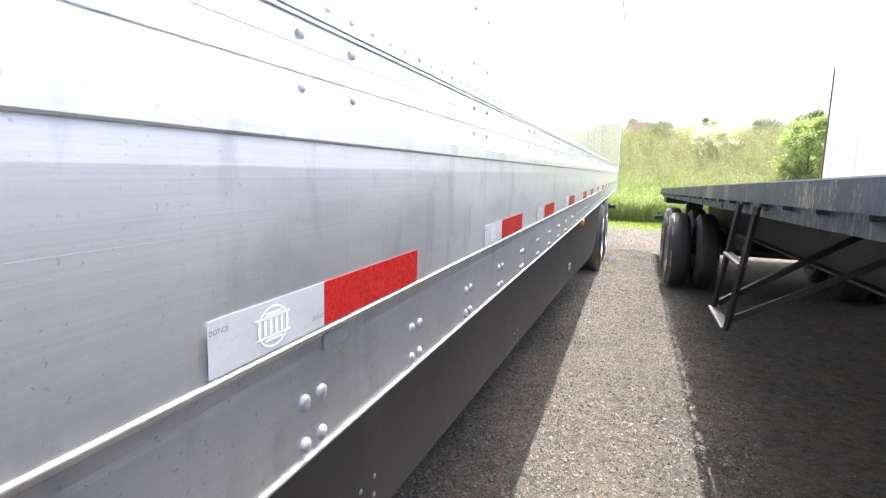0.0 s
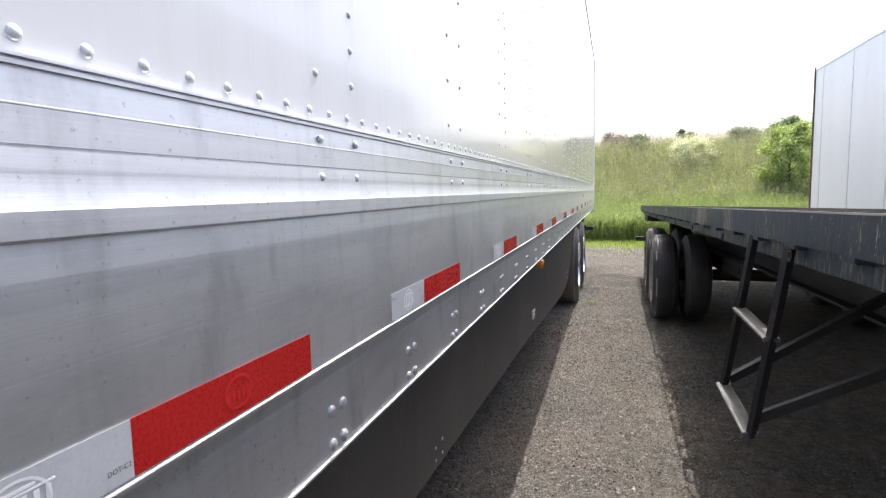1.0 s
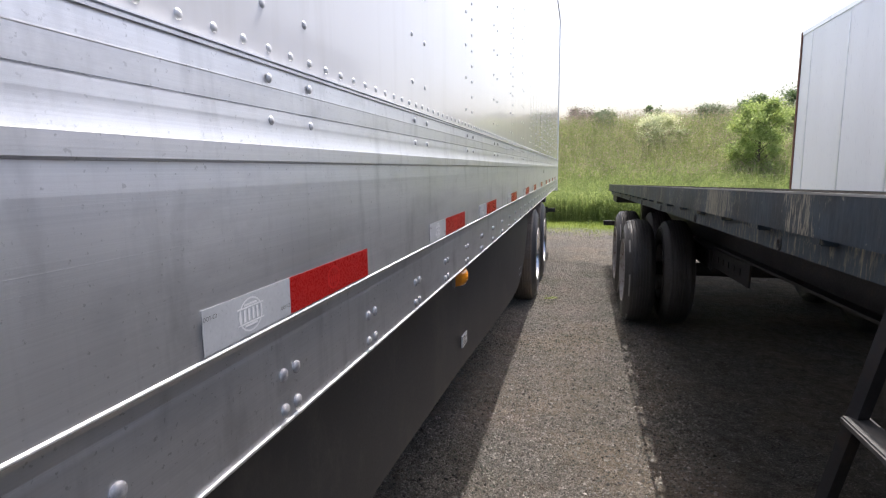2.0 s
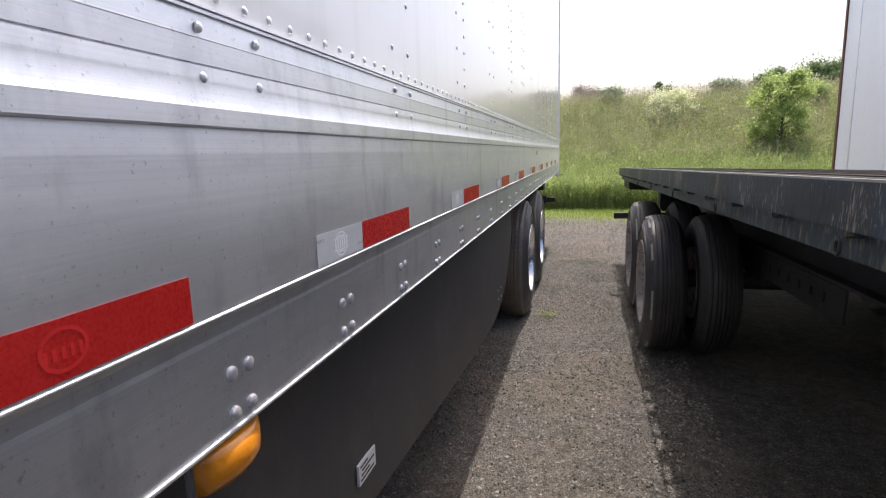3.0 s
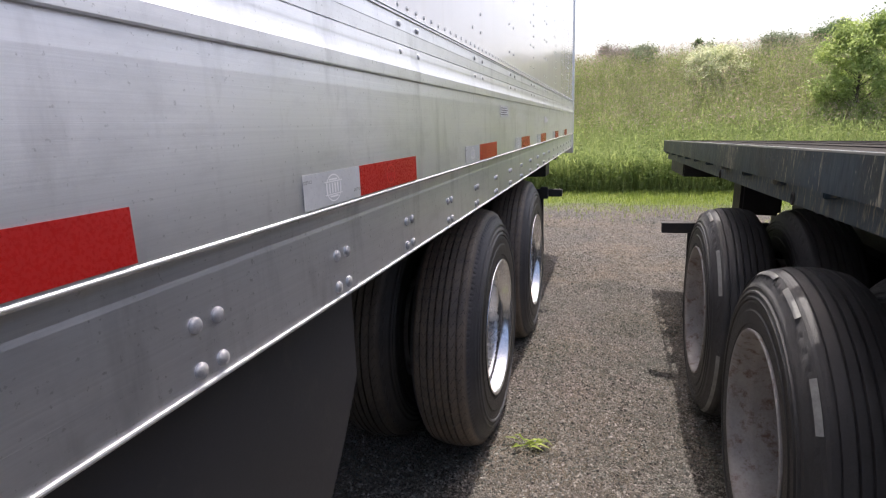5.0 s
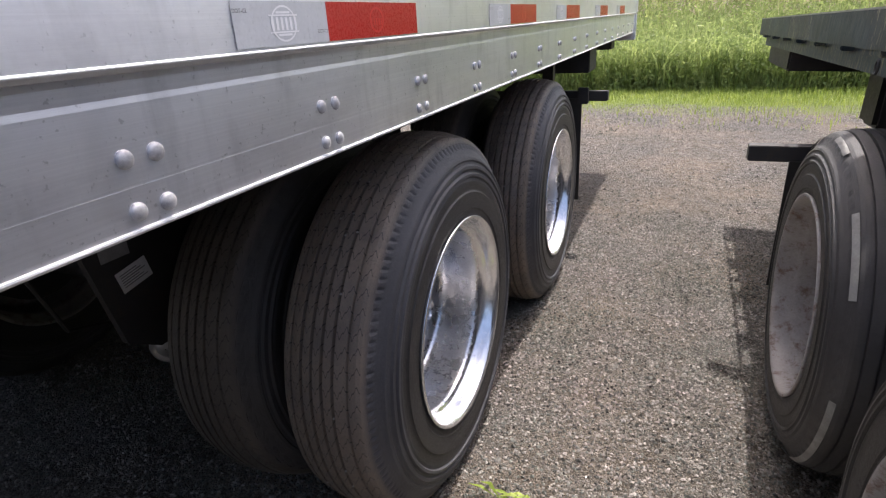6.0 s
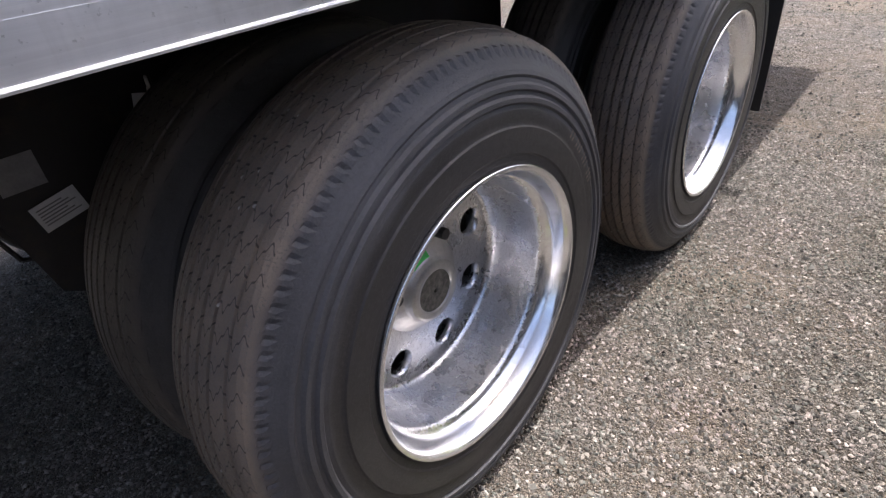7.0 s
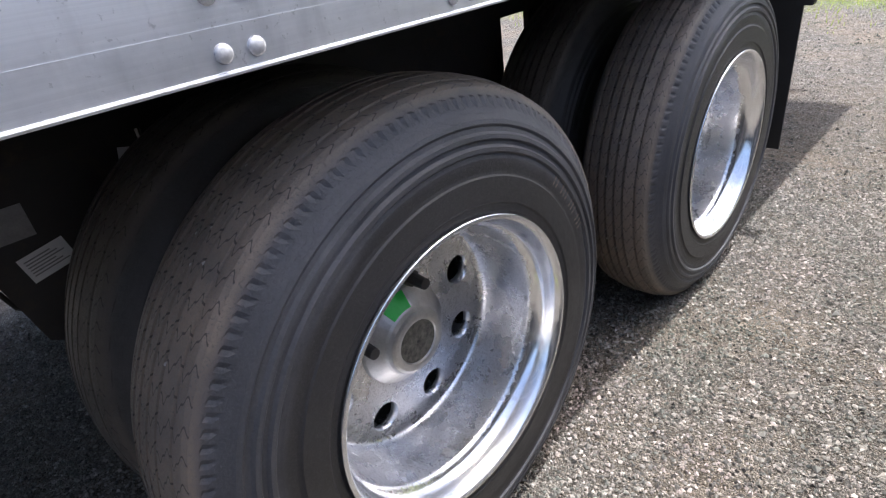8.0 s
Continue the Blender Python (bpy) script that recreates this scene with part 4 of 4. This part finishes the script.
part("hanging_tag", solid((-0.655, 8.470, 0.895), (-0.652, 8.505, 0.935), 0.0, Matrix.Translation((-0.655, 8.48, 0.91)) @ pose(0, 0, 0, -14, 0, 0) @ Matrix.Translation((0.655, -8.48, -0.91))), PAPER, van, "small pale tag on the air line")
part("frame_box", solid((-0.48, 11.15, 0.935), (-0.12, 11.42, 1.112), 0.006), BLACK, van)
part("hanger_post", solid((-0.31, 10.70, 0.900), (-0.25, 10.76, 1.112), 0.004), BLACK, van)

# rear mud flaps on their bar
bar = bmesh.new()
box(bar, (-0.75, 10.80, 0.812), (0.045, 10.85, 0.868), 0.004)
box(bar, (-0.12, 10.76, 0.80), (-0.06, 10.80, 0.89), 0.004)
part("flap_bar", bar, BLACK, van)
part("mud_flap", sweep([(-0.095, 0.225), (-0.72, 0.225), (-0.72, 0.83), (-0.095, 0.83)], [10.770, 10.782], None, True, True), FLAP, van, "black rubber mud flap")
part("rear_light_box", solid((-0.5, 12.5, 0.99), (-0.16, 12.7, 1.06), 0.005), BLACK, van)


# ---- flatbed trailer ----
flatbed = thing("flatbed_trailer", (2.1, 5, 0), "empty flatbed trailer with worn dark blue side rails", "trailer")
SLOPE = -0.0264
FB = Matrix.Translation((0.865, 1.7, 1.455)) @ pose(0, 0, 0, math.degrees(math.atan(SLOPE)), 1.7, 0) @ Matrix.Translation((-0.865, 0, 0))


def fb(bm):
    """Moves a piece built level, with the deck's top at z = 0 and y from the reference post, onto the sloping bed."""
    for v in bm.verts:
        v.co = FB @ v.co
    return bm


FBL = [-4.0 + 0.5 * i for i in range(29)] + [10.09]
part("rub_rail", fb(sweep([(0.862, -0.004), (0.862, -0.094), (0.870, -0.094), (0.870, -0.004)], FBL, None, True, True)), SCRAPED, flatbed, "scraped dark blue rub rail")
part("rub_rail_edge", fb(sweep([(0.860, -0.004), (0.872, -0.004), (0.872, 0.001), (0.860, 0.001)], FBL, None, True, True)), RUBBED_STEEL, flatbed, "rubbed bare top edge")
part("side_rail", fb(sweep([(0.905, 0.0), (0.905, -0.158), (0.96, -0.158), (0.96, -0.150), (0.913, -0.150), (0.913, 0.0)], FBL, None, True, True)), WORN_BLUE, flatbed, "dark blue side rail channel")
part("rub_rail", fb(sweep([(3.398, -0.004), (3.398, -0.094), (3.390, -0.094), (3.390, -0.004)], FBL, None, True, True)), WORN_BLUE, flatbed)
part("side_rail", fb(sweep([(3.355, 0.0), (3.355, -0.158), (3.30, -0.158), (3.30, 0.0)], FBL, None, True, True)), WORN_BLUE, flatbed)
for i in range(67):
    y = -3.6 + i * 0.205
    if i % 2:
        bm = bmesh.new()
        tube(bm, (0.870, y, -0.045), (0.906, y, -0.045), 0.021, None, 10)
        part("spool", fb(bm), WORN_BLUE, flatbed)
    else:
        part("stake_pocket", fb(solid((0.869, y - 0.05, -0.11), (0.906, y + 0.05, -0.006), 0.003)), WORN_BLUE, flatbed)
for i in range(22):
    part("deck_board", fb(solid((0.915 + i * 0.1108, -4.0, -0.034), (0.915 + i * 0.1108 + 0.1105, 10.05, -0.003 - 0.002 * (i % 3)), 0)), DECK_WOOD, flatbed)
for i in range(35):
    y = -3.8 + i * 0.4
    part("cross_member", fb(solid((0.915, y, -0.135), (3.34, y + 0.05, -0.036), 0)), BLACK, flatbed)
for x in (1.62, 2.56):
    flange, web = 0.075, 0.006
    section = [(x - flange, -0.136), (x + flange, -0.136), (x + flange, -0.150), (x + web, -0.150), (x + web, -0.500), (x + flange, -0.500),
               (x + flange, -0.515), (x - flange, -0.515), (x - flange, -0.500), (x - web, -0.500), (x - web, -0.150), (x - flange, -0.150)]
    part("main_beam", fb(sweep(section, [-4.0, 9.0], None, True, True)), BLACK, flatbed)
part("rear_sill", fb(solid((0.862, 10.05, -0.10), (3.398, 10.10, 0.0), 0.004)), BLACK, flatbed)
part("rear_beam", fb(solid((0.93, 9.2, -0.26), (3.33, 10.02, -0.14), 0.01)), BLACK, flatbed)
part("tail_bracket", fb(solid((1.25, 8.8, -0.48), (1.50, 9.05, -0.14), 0.02)), BLACK, flatbed)


def holed_slider(x):
    """A slider rail with a row of square pin holes."""
    bm = bmesh.new()
    y0, y1, zt, zb = 4.9, 9.2, -0.52, -0.68
    holes = [y0 + 0.2 + i * 0.16 for i in range(25)]
    prev = y0
    for h in holes:
        box(bm, (x - 0.006, prev, zb), (x + 0.006, h, zt))
        box(bm, (x - 0.006, h, zt - 0.055), (x + 0.006, h + 0.028, zt))
        box(bm, (x - 0.006, h, zb), (x + 0.006, h + 0.028, zb + 0.055))
        prev = h + 0.028
    box(bm, (x - 0.006, prev, zb), (x + 0.006, y1, zt))
    return fb(bm)


part("slider_rail", holed_slider(1.55), BLACK, flatbed, "black slider rail with pin holes")
for i in range(7):
    y = 1.3 + 1.02 * i
    bm = bmesh.new()
    lathe([(0.0125 + 0.0032 * math.cos(t), 0.0032 * math.sin(t)) for t in [math.pi / 4 * k for k in range(8)]], 18, bm, (), True)
    for v in bm.verts:
        v.co = Vector((0.868, y, -0.130)) + Vector((v.co.x, v.co.y * 0.8, v.co.z * 1.2))
    part("tie_ring", fb(bm), BLACK, flatbed, "hanging steel tie-down ring")


def step_ladder():
    """Two hanging stiles with two flat treads and a brace back to the beam."""
    lad = new("step_frame")
    PLACE[lad.name] = Matrix.Translation((0.86, 3.3, 0.7))
    lad.parent, lad.matrix_parent_inverse, lad.matrix_basis = flatbed, PLACE[flatbed.name].inverted(), PLACE[lad.name]
    for y, yb in ((3.03, 3.14), (3.46, 3.61)):
        bm = bmesh.new()
        beam(bm, (0.812, yb, 0.68), (0.872, y, 1.31), 0.022, 0.024)
        part("stile", bm, BLACK, lad)
    part("tread", solid((0.785, 3.13, 0.680), (0.838, 3.63, 0.695), 0.003), TREAD_STEEL, lad, "scraped dark steel tread")
    part("tread", solid((0.820, 3.07, 1.016), (0.868, 3.53, 1.030), 0.003), TREAD_STEEL, lad, "scraped dark steel tread")
    bm = bmesh.new()
    beam(bm, (0.83, 3.19, 0.72), (1.60, 3.0, 1.22), 0.03, 0.03)
    part("brace", bm, BLACK, lad)
    bm = bmesh.new()
    beam(bm, (0.83, 3.60, 0.72), (1.60, 3.70, 1.20), 0.03, 0.03)
    part("brace", bm, BLACK, lad)


step_ladder()
bm = bmesh.new()
beam(bm, (1.55, 3.4, 0.42), (1.55, 1.2, 1.0), 0.08, 0.08)
part("landing_brace", bm, BLACK, flatbed)
bm = bmesh.new()
beam(bm, (1.66, 1.0, 0.45), (1.66, 3.9, 0.98), 0.07, 0.07)
part("landing_brace", bm, BLACK, flatbed)
for y in (0.9,):
    bm = bmesh.new()
    box(bm, (1.50, y - 0.07, 0.02), (1.64, y + 0.07, 1.05), 0.005)
    box(bm, (1.44, y - 0.12, -0.04), (1.70, y + 0.12, 0.02), 0.005)
    part("landing_leg", bm, BLACK, flatbed)
for y, turn in ((8.10, 20), (9.25, 65)):
    dual_wheels(flatbed, 0.812, y, -1, False, turn, True)
    dual_wheels(flatbed, 3.40, y, 1, False, turn + 33)
    ax = bmesh.new()
    tube(ax, (1.1, y, 0.487), (3.1, y, 0.487), 0.065, None, 14)
    part("axle", ax, BLACK, flatbed)
    for x in (1.55, 2.65):
        part("spring_hanger", solid((x - 0.05, y - 0.45, 0.55), (x + 0.05, y + 0.45, 0.75), 0.02), BLACK, flatbed)
fbar = bmesh.new()
box(fbar, (0.70, 9.88, 0.715), (1.6, 9.94, 0.775), 0.003)
part("flap_bar", fbar, BLACK, flatbed)
part("mud_flap", sweep([(0.84, 0.2), (1.5, 0.2), (1.5, 0.72), (0.84, 0.72)], [9.868, 9.880], None, True, True), FLAP, flatbed, "black rubber mud flap")

# ---- white trailer beyond the flatbed ----
white = thing("white_trailer", (5.3, 6, 0), "white box trailer with brown rusty rear corner post", "trailer")
WX, WR, WT, WB = 3.82, 12.9, 3.58, 1.06
y, step = WR - 0.06, 1.245
part("panel", solid((WX, WR - 0.45, WB), (WX + 0.04, WR - 0.07, WT - 0.07)), FAR_SKIN, white)
y = WR - 0.456
for i in range(12):
    part("panel", solid((WX, y - step + 0.008, WB), (WX + 0.04, y, WT - 0.07)), FAR_SKIN, white)
    part("seam_strip", solid((WX - 0.006, y - 0.010, WB), (WX + 0.001, y + 0.016, WT - 0.07)), ALU, white)
    y -= step
part("corner_post", solid((WX - 0.012, WR - 0.07, WB - 0.1), (WX + 0.10, WR, WT), 0.006), RUST, white, "rusty brown corner post")
part("top_rail", solid((WX - 0.010, WR - 15.2, WT - 0.07), (WX + 0.08, WR - 0.07, WT), 0.006), ALU, white)
part("bottom_rail", solid((WX - 0.010, WR - 15.2, WB - 0.12), (WX + 0.08, WR - 0.07, WB), 0.006), ALU, white)
part("roof", solid((WX + 0.03, WR - 15.2, WT - 0.04), (WX + 2.55, WR - 0.02, WT - 0.005)), FAR_SKIN, white)
part("far_side", solid((WX + 2.50, WR - 15.2, WB - 0.1), (WX + 2.55, WR, WT - 0.01)), FAR_SKIN, white)
part("rear_door", solid((WX + 0.10, WR - 0.05, WB), (WX + 2.50, WR - 0.01, WT - 0.05)), FAR_SKIN, white)
part("floor_pan", solid((WX + 0.04, WR - 15.2, WB - 0.1), (WX + 2.5, WR - 0.06, WB)), BLACK, white)
for y in (10.3, 11.5):
    dual_wheels(white, WX + 0.06, y, -1, False, 30 * y)
    dual_wheels(white, WX + 2.50, y, 1, False, 20 * y)
    part("axle_beam", solid((WX + 0.4, y - 0.06, 0.43), (WX + 2.2, y + 0.06, 0.98)), BLACK, white)
part("landing_leg", solid((WX + 0.4, 1.0, -0.04), (WX + 0.55, 1.15, 1.0), 0.005), BLACK, white)
part("landing_leg", solid((WX + 2.0, 1.0, -0.04), (WX + 2.15, 1.15, 1.0), 0.005), BLACK, white)


# ---- plants ----
RNG = np.random.default_rng(5)


def blades(name, n, sample, height, width, material, label, category, lean=0.35, leafy=False):
    """Many narrow bent leaves, each a strip of its own, rooted on the ground."""
    xs, ys = sample(n)
    zs = np.array([bank(a, b) if b > 17 else 0.0 for a, b in zip(xs, ys)])
    h = RNG.uniform(height[0], height[1], n)
    w = RNG.uniform(width[0], width[1], n)
    turn = RNG.uniform(0, 2 * np.pi, n)
    ln = RNG.uniform(0.1, 1.0, n) * lean
    dirx, diry = np.cos(turn), np.sin(turn)
    verts = np.zeros((n, 5, 3))
    root = np.stack([xs, ys, zs - 0.02], 1)
    side = np.stack([-diry, dirx, np.zeros(n)], 1) * w[:, None]
    out = np.stack([dirx, diry, np.zeros(n)], 1)
    up = np.array([0, 0, 1.0])
    mid = root + up * (h * 0.55)[:, None] + out * (ln * h * 0.25)[:, None]
    tip = root + up * (h * (1 - 0.25 * ln))[:, None] + out * (ln * h * 0.8)[:, None]
    verts[:, 0], verts[:, 1] = root - side * 0.5, root + side * 0.5
    verts[:, 2], verts[:, 3] = mid + side * (1.0 if leafy else 0.45), mid - side * (1.0 if leafy else 0.45)
    verts[:, 4] = tip
    base = np.arange(n)[:, None] * 5
    quads = (base + np.array([0, 1, 2, 3])).tolist()
    tris = (base + np.array([3, 2, 4])).tolist()
    return raw(name, verts.reshape(-1, 3).tolist(), quads + tris, material, label, category)


def spread(x0, x1, y0, y1, power=1.0):
    def pick(n):
        return RNG.uniform(x0, x1, n), y0 + (y1 - y0) * RNG.uniform(0, 1, n) ** power
    return pick


def floating(name, n, sample, low, high, size, material, label, category, stretch=1.0):
    """Small leaves held at a height above the ground, on the stems of weeds."""
    xs, ys = sample(n)
    zs = np.array([bank(a, b) if b > 17 else 0.0 for a, b in zip(xs, ys)]) + RNG.uniform(low, high, n)
    c = np.stack([xs, ys, zs], 1)
    return leaf_cloud(name, c, size, material, label, category, stretch)


def leaf_cloud(name, c, size, material, label, category, stretch=1.0, parent=None):
    n = len(c)
    a = RNG.normal(size=(n, 3))
    a /= np.linalg.norm(a, axis=1)[:, None]
    b = np.cross(a, RNG.normal(size=(n, 3)))
    b /= np.linalg.norm(b, axis=1)[:, None]
    s = RNG.uniform(size[0], size[1], n)[:, None]
    a, b = a * s * stretch, b * s * 0.5
    verts = np.stack([c - a, c + b - a * 0.1, c + a, c - b - a * 0.1], 1).reshape(-1, 3).tolist()
    faces = (np.arange(n)[:, None] * 4 + np.arange(4)).tolist()
    return raw(name, verts, faces, material, label, category, "stuff" if parent is None else "", parent)


blades("meadow_grass", 100000, spread(-7, 17, 18.9, 31.5), (0.4, 1.1), (0.005, 0.014), GRASS, "tall yellow green meadow grass on the bank", "grass", 0.55)
blades("tall_weeds", 34000, spread(-5, 11, 17.8, 22.0, 1.3), (0.25, 1.1), (0.006, 0.017), WEED, "dense green weeds along the foot of the bank", "weeds", 0.8, True)
floating("weed_leaves", 80000, spread(-6, 14, 18.6, 27.0, 1.1), 0.10, 0.95, (0.012, 0.034), WEED, "leafy weeds on the bank", "weeds", 1.5)
floating("low_weed_leaves", 62000, spread(-4, 9, 17.6, 20.6, 1.2), 0.02, 0.80, (0.012, 0.036), WEED, "leafy green weeds at the foot of the bank", "weeds", 1.6)
floating("seed_heads", 52000, spread(-7, 17, 20.5, 28.5), 0.55, 1.0, (0.009, 0.024), SEED, "brownish seed heads over the grass", "grass", 2.4)
blades("verge_grass", 27000, spread(-7, 12, 16.2, 18.2, 0.75), (0.03, 0.13), (0.005, 0.011), TURF, "short bright grass verge", "grass", 0.9)
blades("sparse_grass", 3600, spread(-6, 10, 14.2, 16.3, 0.5), (0.03, 0.12), (0.004, 0.010), TURF, "thin grass tufts in the gravel edge", "grass", 0.9)


def tree(name, at, height, crown, leaves, leaf, material, label, category, base=0.25, clumps=26, loose=1.0):
    """Tapered trunk, forking limbs, and a crown of clumped leaves with gaps."""
    x, y = at
    z = bank(x, y)
    t = thing(name, (x, y, z), label, category)
    tips = []
    bm = bmesh.new()
    r = height * 0.018
    trunk_top = Vector((x + RNG.normal() * 0.05 * height * 0.3, y, z + height * 0.8))
    stem = [Vector((x, y, z - 0.05)), Vector((x, y, z - 0.05)).lerp(trunk_top, 0.5) + Vector((0.04, 0.02, 0)) * height * 0.3, trunk_top]
    tube(bm, stem[0], stem[1], r, r * 0.7, 8)
    tube(bm, stem[1], stem[2], r * 0.7, r * 0.2, 8)
    for k in range(clumps):
        f = RNG.uniform(base, 1.0)
        root = stem[0].lerp(trunk_top, min(0.95, f * 0.9))
        wide = crown * (0.35 + 0.65 * math.sin(math.pi * min(1, (f - base) / (1 - base) * 0.8 + 0.15)))
        a = RNG.uniform(0, 2 * math.pi)
        rad = wide * RNG.uniform(0.35, 1.0)
        tip = Vector((x + rad * math.cos(a), y + rad * math.sin(a), z + height * f + RNG.uniform(-0.05, 0.08) * height))
        tube(bm, root, tip, r * 0.3, r * 0.08, 5)
        tips.append(tip)
    part("trunk", bm, BARK, t)
    per = leaves // len(tips)
    c = np.concatenate([np.array(p) + RNG.normal(size=(per, 3)) * np.array([1, 1, 0.75]) * crown * loose * RNG.uniform(0.09, 0.22) for p in tips])
    c[:, 2] = np.maximum(c[:, 2], z + 0.05)
    leaf_cloud("crown", c, leaf, material, "", "", 1.6, t)
    return t


tree("young_ash_tree", (5.85, 22.0), 2.4, 0.92, 20000, (0.015, 0.042), LEAF_ASH, "young bright green tree with feathery leaves", "tree", 0.03, 64, loose=0.8)
tree("dark_tree", (10.0, 31.0), 1.7, 1.3, 22800, (0.020, 0.048), LEAF_DARK, "dark green tree on top of the bank", "tree", 0.1, 40)
tree("dark_tree", (8.3, 31.5), 1.6, 1.1, 15200, (0.020, 0.048), LEAF_DARK, "broad dark green tree on top of the bank", "tree", 0.1, 30)
tree("dark_tree", (12.6, 31.0), 2.0, 1.4, 20900, (0.020, 0.048), LEAF_DARK, "dark green tree on top of the bank", "tree", 0.1, 38)
tree("blossom_bush", (3.35, 25.5), 1.15, 0.85, 17100, (0.014, 0.034), BLOSSOM, "pale flowering shrub on the bank", "shrub", 0.05, 46)
tree("grey_bush", (5.7, 28.5), 0.95, 0.9, 15200, (0.015, 0.037), LEAF_GREY, "grey green rounded shrub", "shrub", 0.05, 36)
tree("purple_bush", (0.35, 29.5), 1.15, 0.9, 15200, (0.014, 0.034), PURPLE, "shrub with dusky purple bloom on the skyline", "shrub", 0.05, 36)
tree("green_bush", (1.5, 27.5), 0.95, 0.7, 12350, (0.015, 0.037), LEAF_GREY, "green shrub among the grass", "shrub", 0.05, 30)
tree("thin_shrub", (3.6, 30.0), 1.15, 0.5, 1500, (0.025, 0.06), LEAF_DARK, "thin dark shrub on the skyline", "shrub", 0.2, 16)
tree("green_bush", (-2.5, 28.5), 1.1, 1.1, 15200, (0.016, 0.039), LEAF_ASH, "green shrub among the grass", "shrub", 0.05, 32)
tree("green_bush", (7.6, 26.0), 1.0, 0.9, 15200, (0.016, 0.039), LEAF_ASH, "green shrub beside the young tree", "shrub", 0.05, 32)


# ---- loose gravel ----
def stones(name, n, sample, size, label):
    """Angular stones, each an uneven octahedron half sunk in the ground."""
    xs, ys = sample(n)
    s = size[0] + (size[1] - size[0]) * RNG.uniform(0, 1, n) ** 3
    d = np.array([[1, 0, 0], [-1, 0, 0], [0, 1, 0], [0, -1, 0], [0, 0, 0.75], [0, 0, -0.6]], float)
    v = d[None] * RNG.uniform(0.65, 1.25, (n, 6, 1)) + RNG.normal(size=(n, 6, 3)) * 0.16
    t = RNG.uniform(0, 2 * np.pi, n)
    ct, st = np.cos(t)[:, None], np.sin(t)[:, None]
    v = np.stack([v[..., 0] * ct - v[..., 1] * st, v[..., 0] * st + v[..., 1] * ct, v[..., 2]], -1) * s[:, None, None]
    low = np.array([dip(a) * min(1.0, max(0.0, (19.0 - b) / 4.0)) for a, b in zip(xs, ys)])
    v += np.stack([xs, ys, low + s * 0.28], 1)[:, None]
    tri = np.array([[0, 2, 4], [2, 1, 4], [1, 3, 4], [3, 0, 4], [2, 0, 5], [1, 2, 5], [3, 1, 5], [0, 3, 5]])
    faces = (np.arange(n)[:, None, None] * 6 + tri[None]).reshape(-1, 3).tolist()
    return raw(name, v.reshape(-1, 3).tolist(), faces, STONES, label, "gravel")


stones("gravel", 115000, spread(-0.75, 1.15, 7.9, 11.2), (0.0016, 0.0078), "loose grey crushed stones")
stones("gravel", 1800, spread(-0.75, 1.15, 5.0, 11.8), (0.006, 0.0125), "scattered larger stones")
stones("gravel", 56000, spread(-0.6, 1.1, 2.0, 7.9), (0.0022, 0.0100), "loose grey crushed stones")
stones("gravel", 45000, spread(-2.3, -0.75, 7.2, 9.9), (0.0022, 0.0085), "loose grey crushed stones")
stones("gravel", 26000, spread(-1.6, 1.9, 11.2, 16.2), (0.003, 0.0105), "loose grey crushed stones")


def leaf_clump():
    """A wilted sprig of long leaves lying on the gravel."""
    bm = bmesh.new()
    for k in range(14):
        a = RNG.uniform(-0.5, 0.9) + (math.pi if k % 3 == 0 else 0)
        ln = RNG.uniform(0.05, 0.11)
        p = Vector((0.088 + RNG.normal() * 0.015, 8.60 + RNG.normal() * 0.02, 0.012))
        d = Vector((math.cos(a), math.sin(a), 0))
        n = Vector((-d.y, d.x, 0)) * RNG.uniform(0.004, 0.008)
        mid = p + d * ln * 0.5 + Vector((0, 0, RNG.uniform(0.01, 0.035)))
        tip = p + d * ln + Vector((0, 0, RNG.uniform(0.0, 0.02)))
        vs = [bm.verts.new(q) for q in (p, mid + n, tip, mid - n)]
        bm.faces.new(vs)
    return single("fallen_leaves", bm, TURF, "wilted green yellow sprig lying on the gravel", "leaves")


leaf_clump()
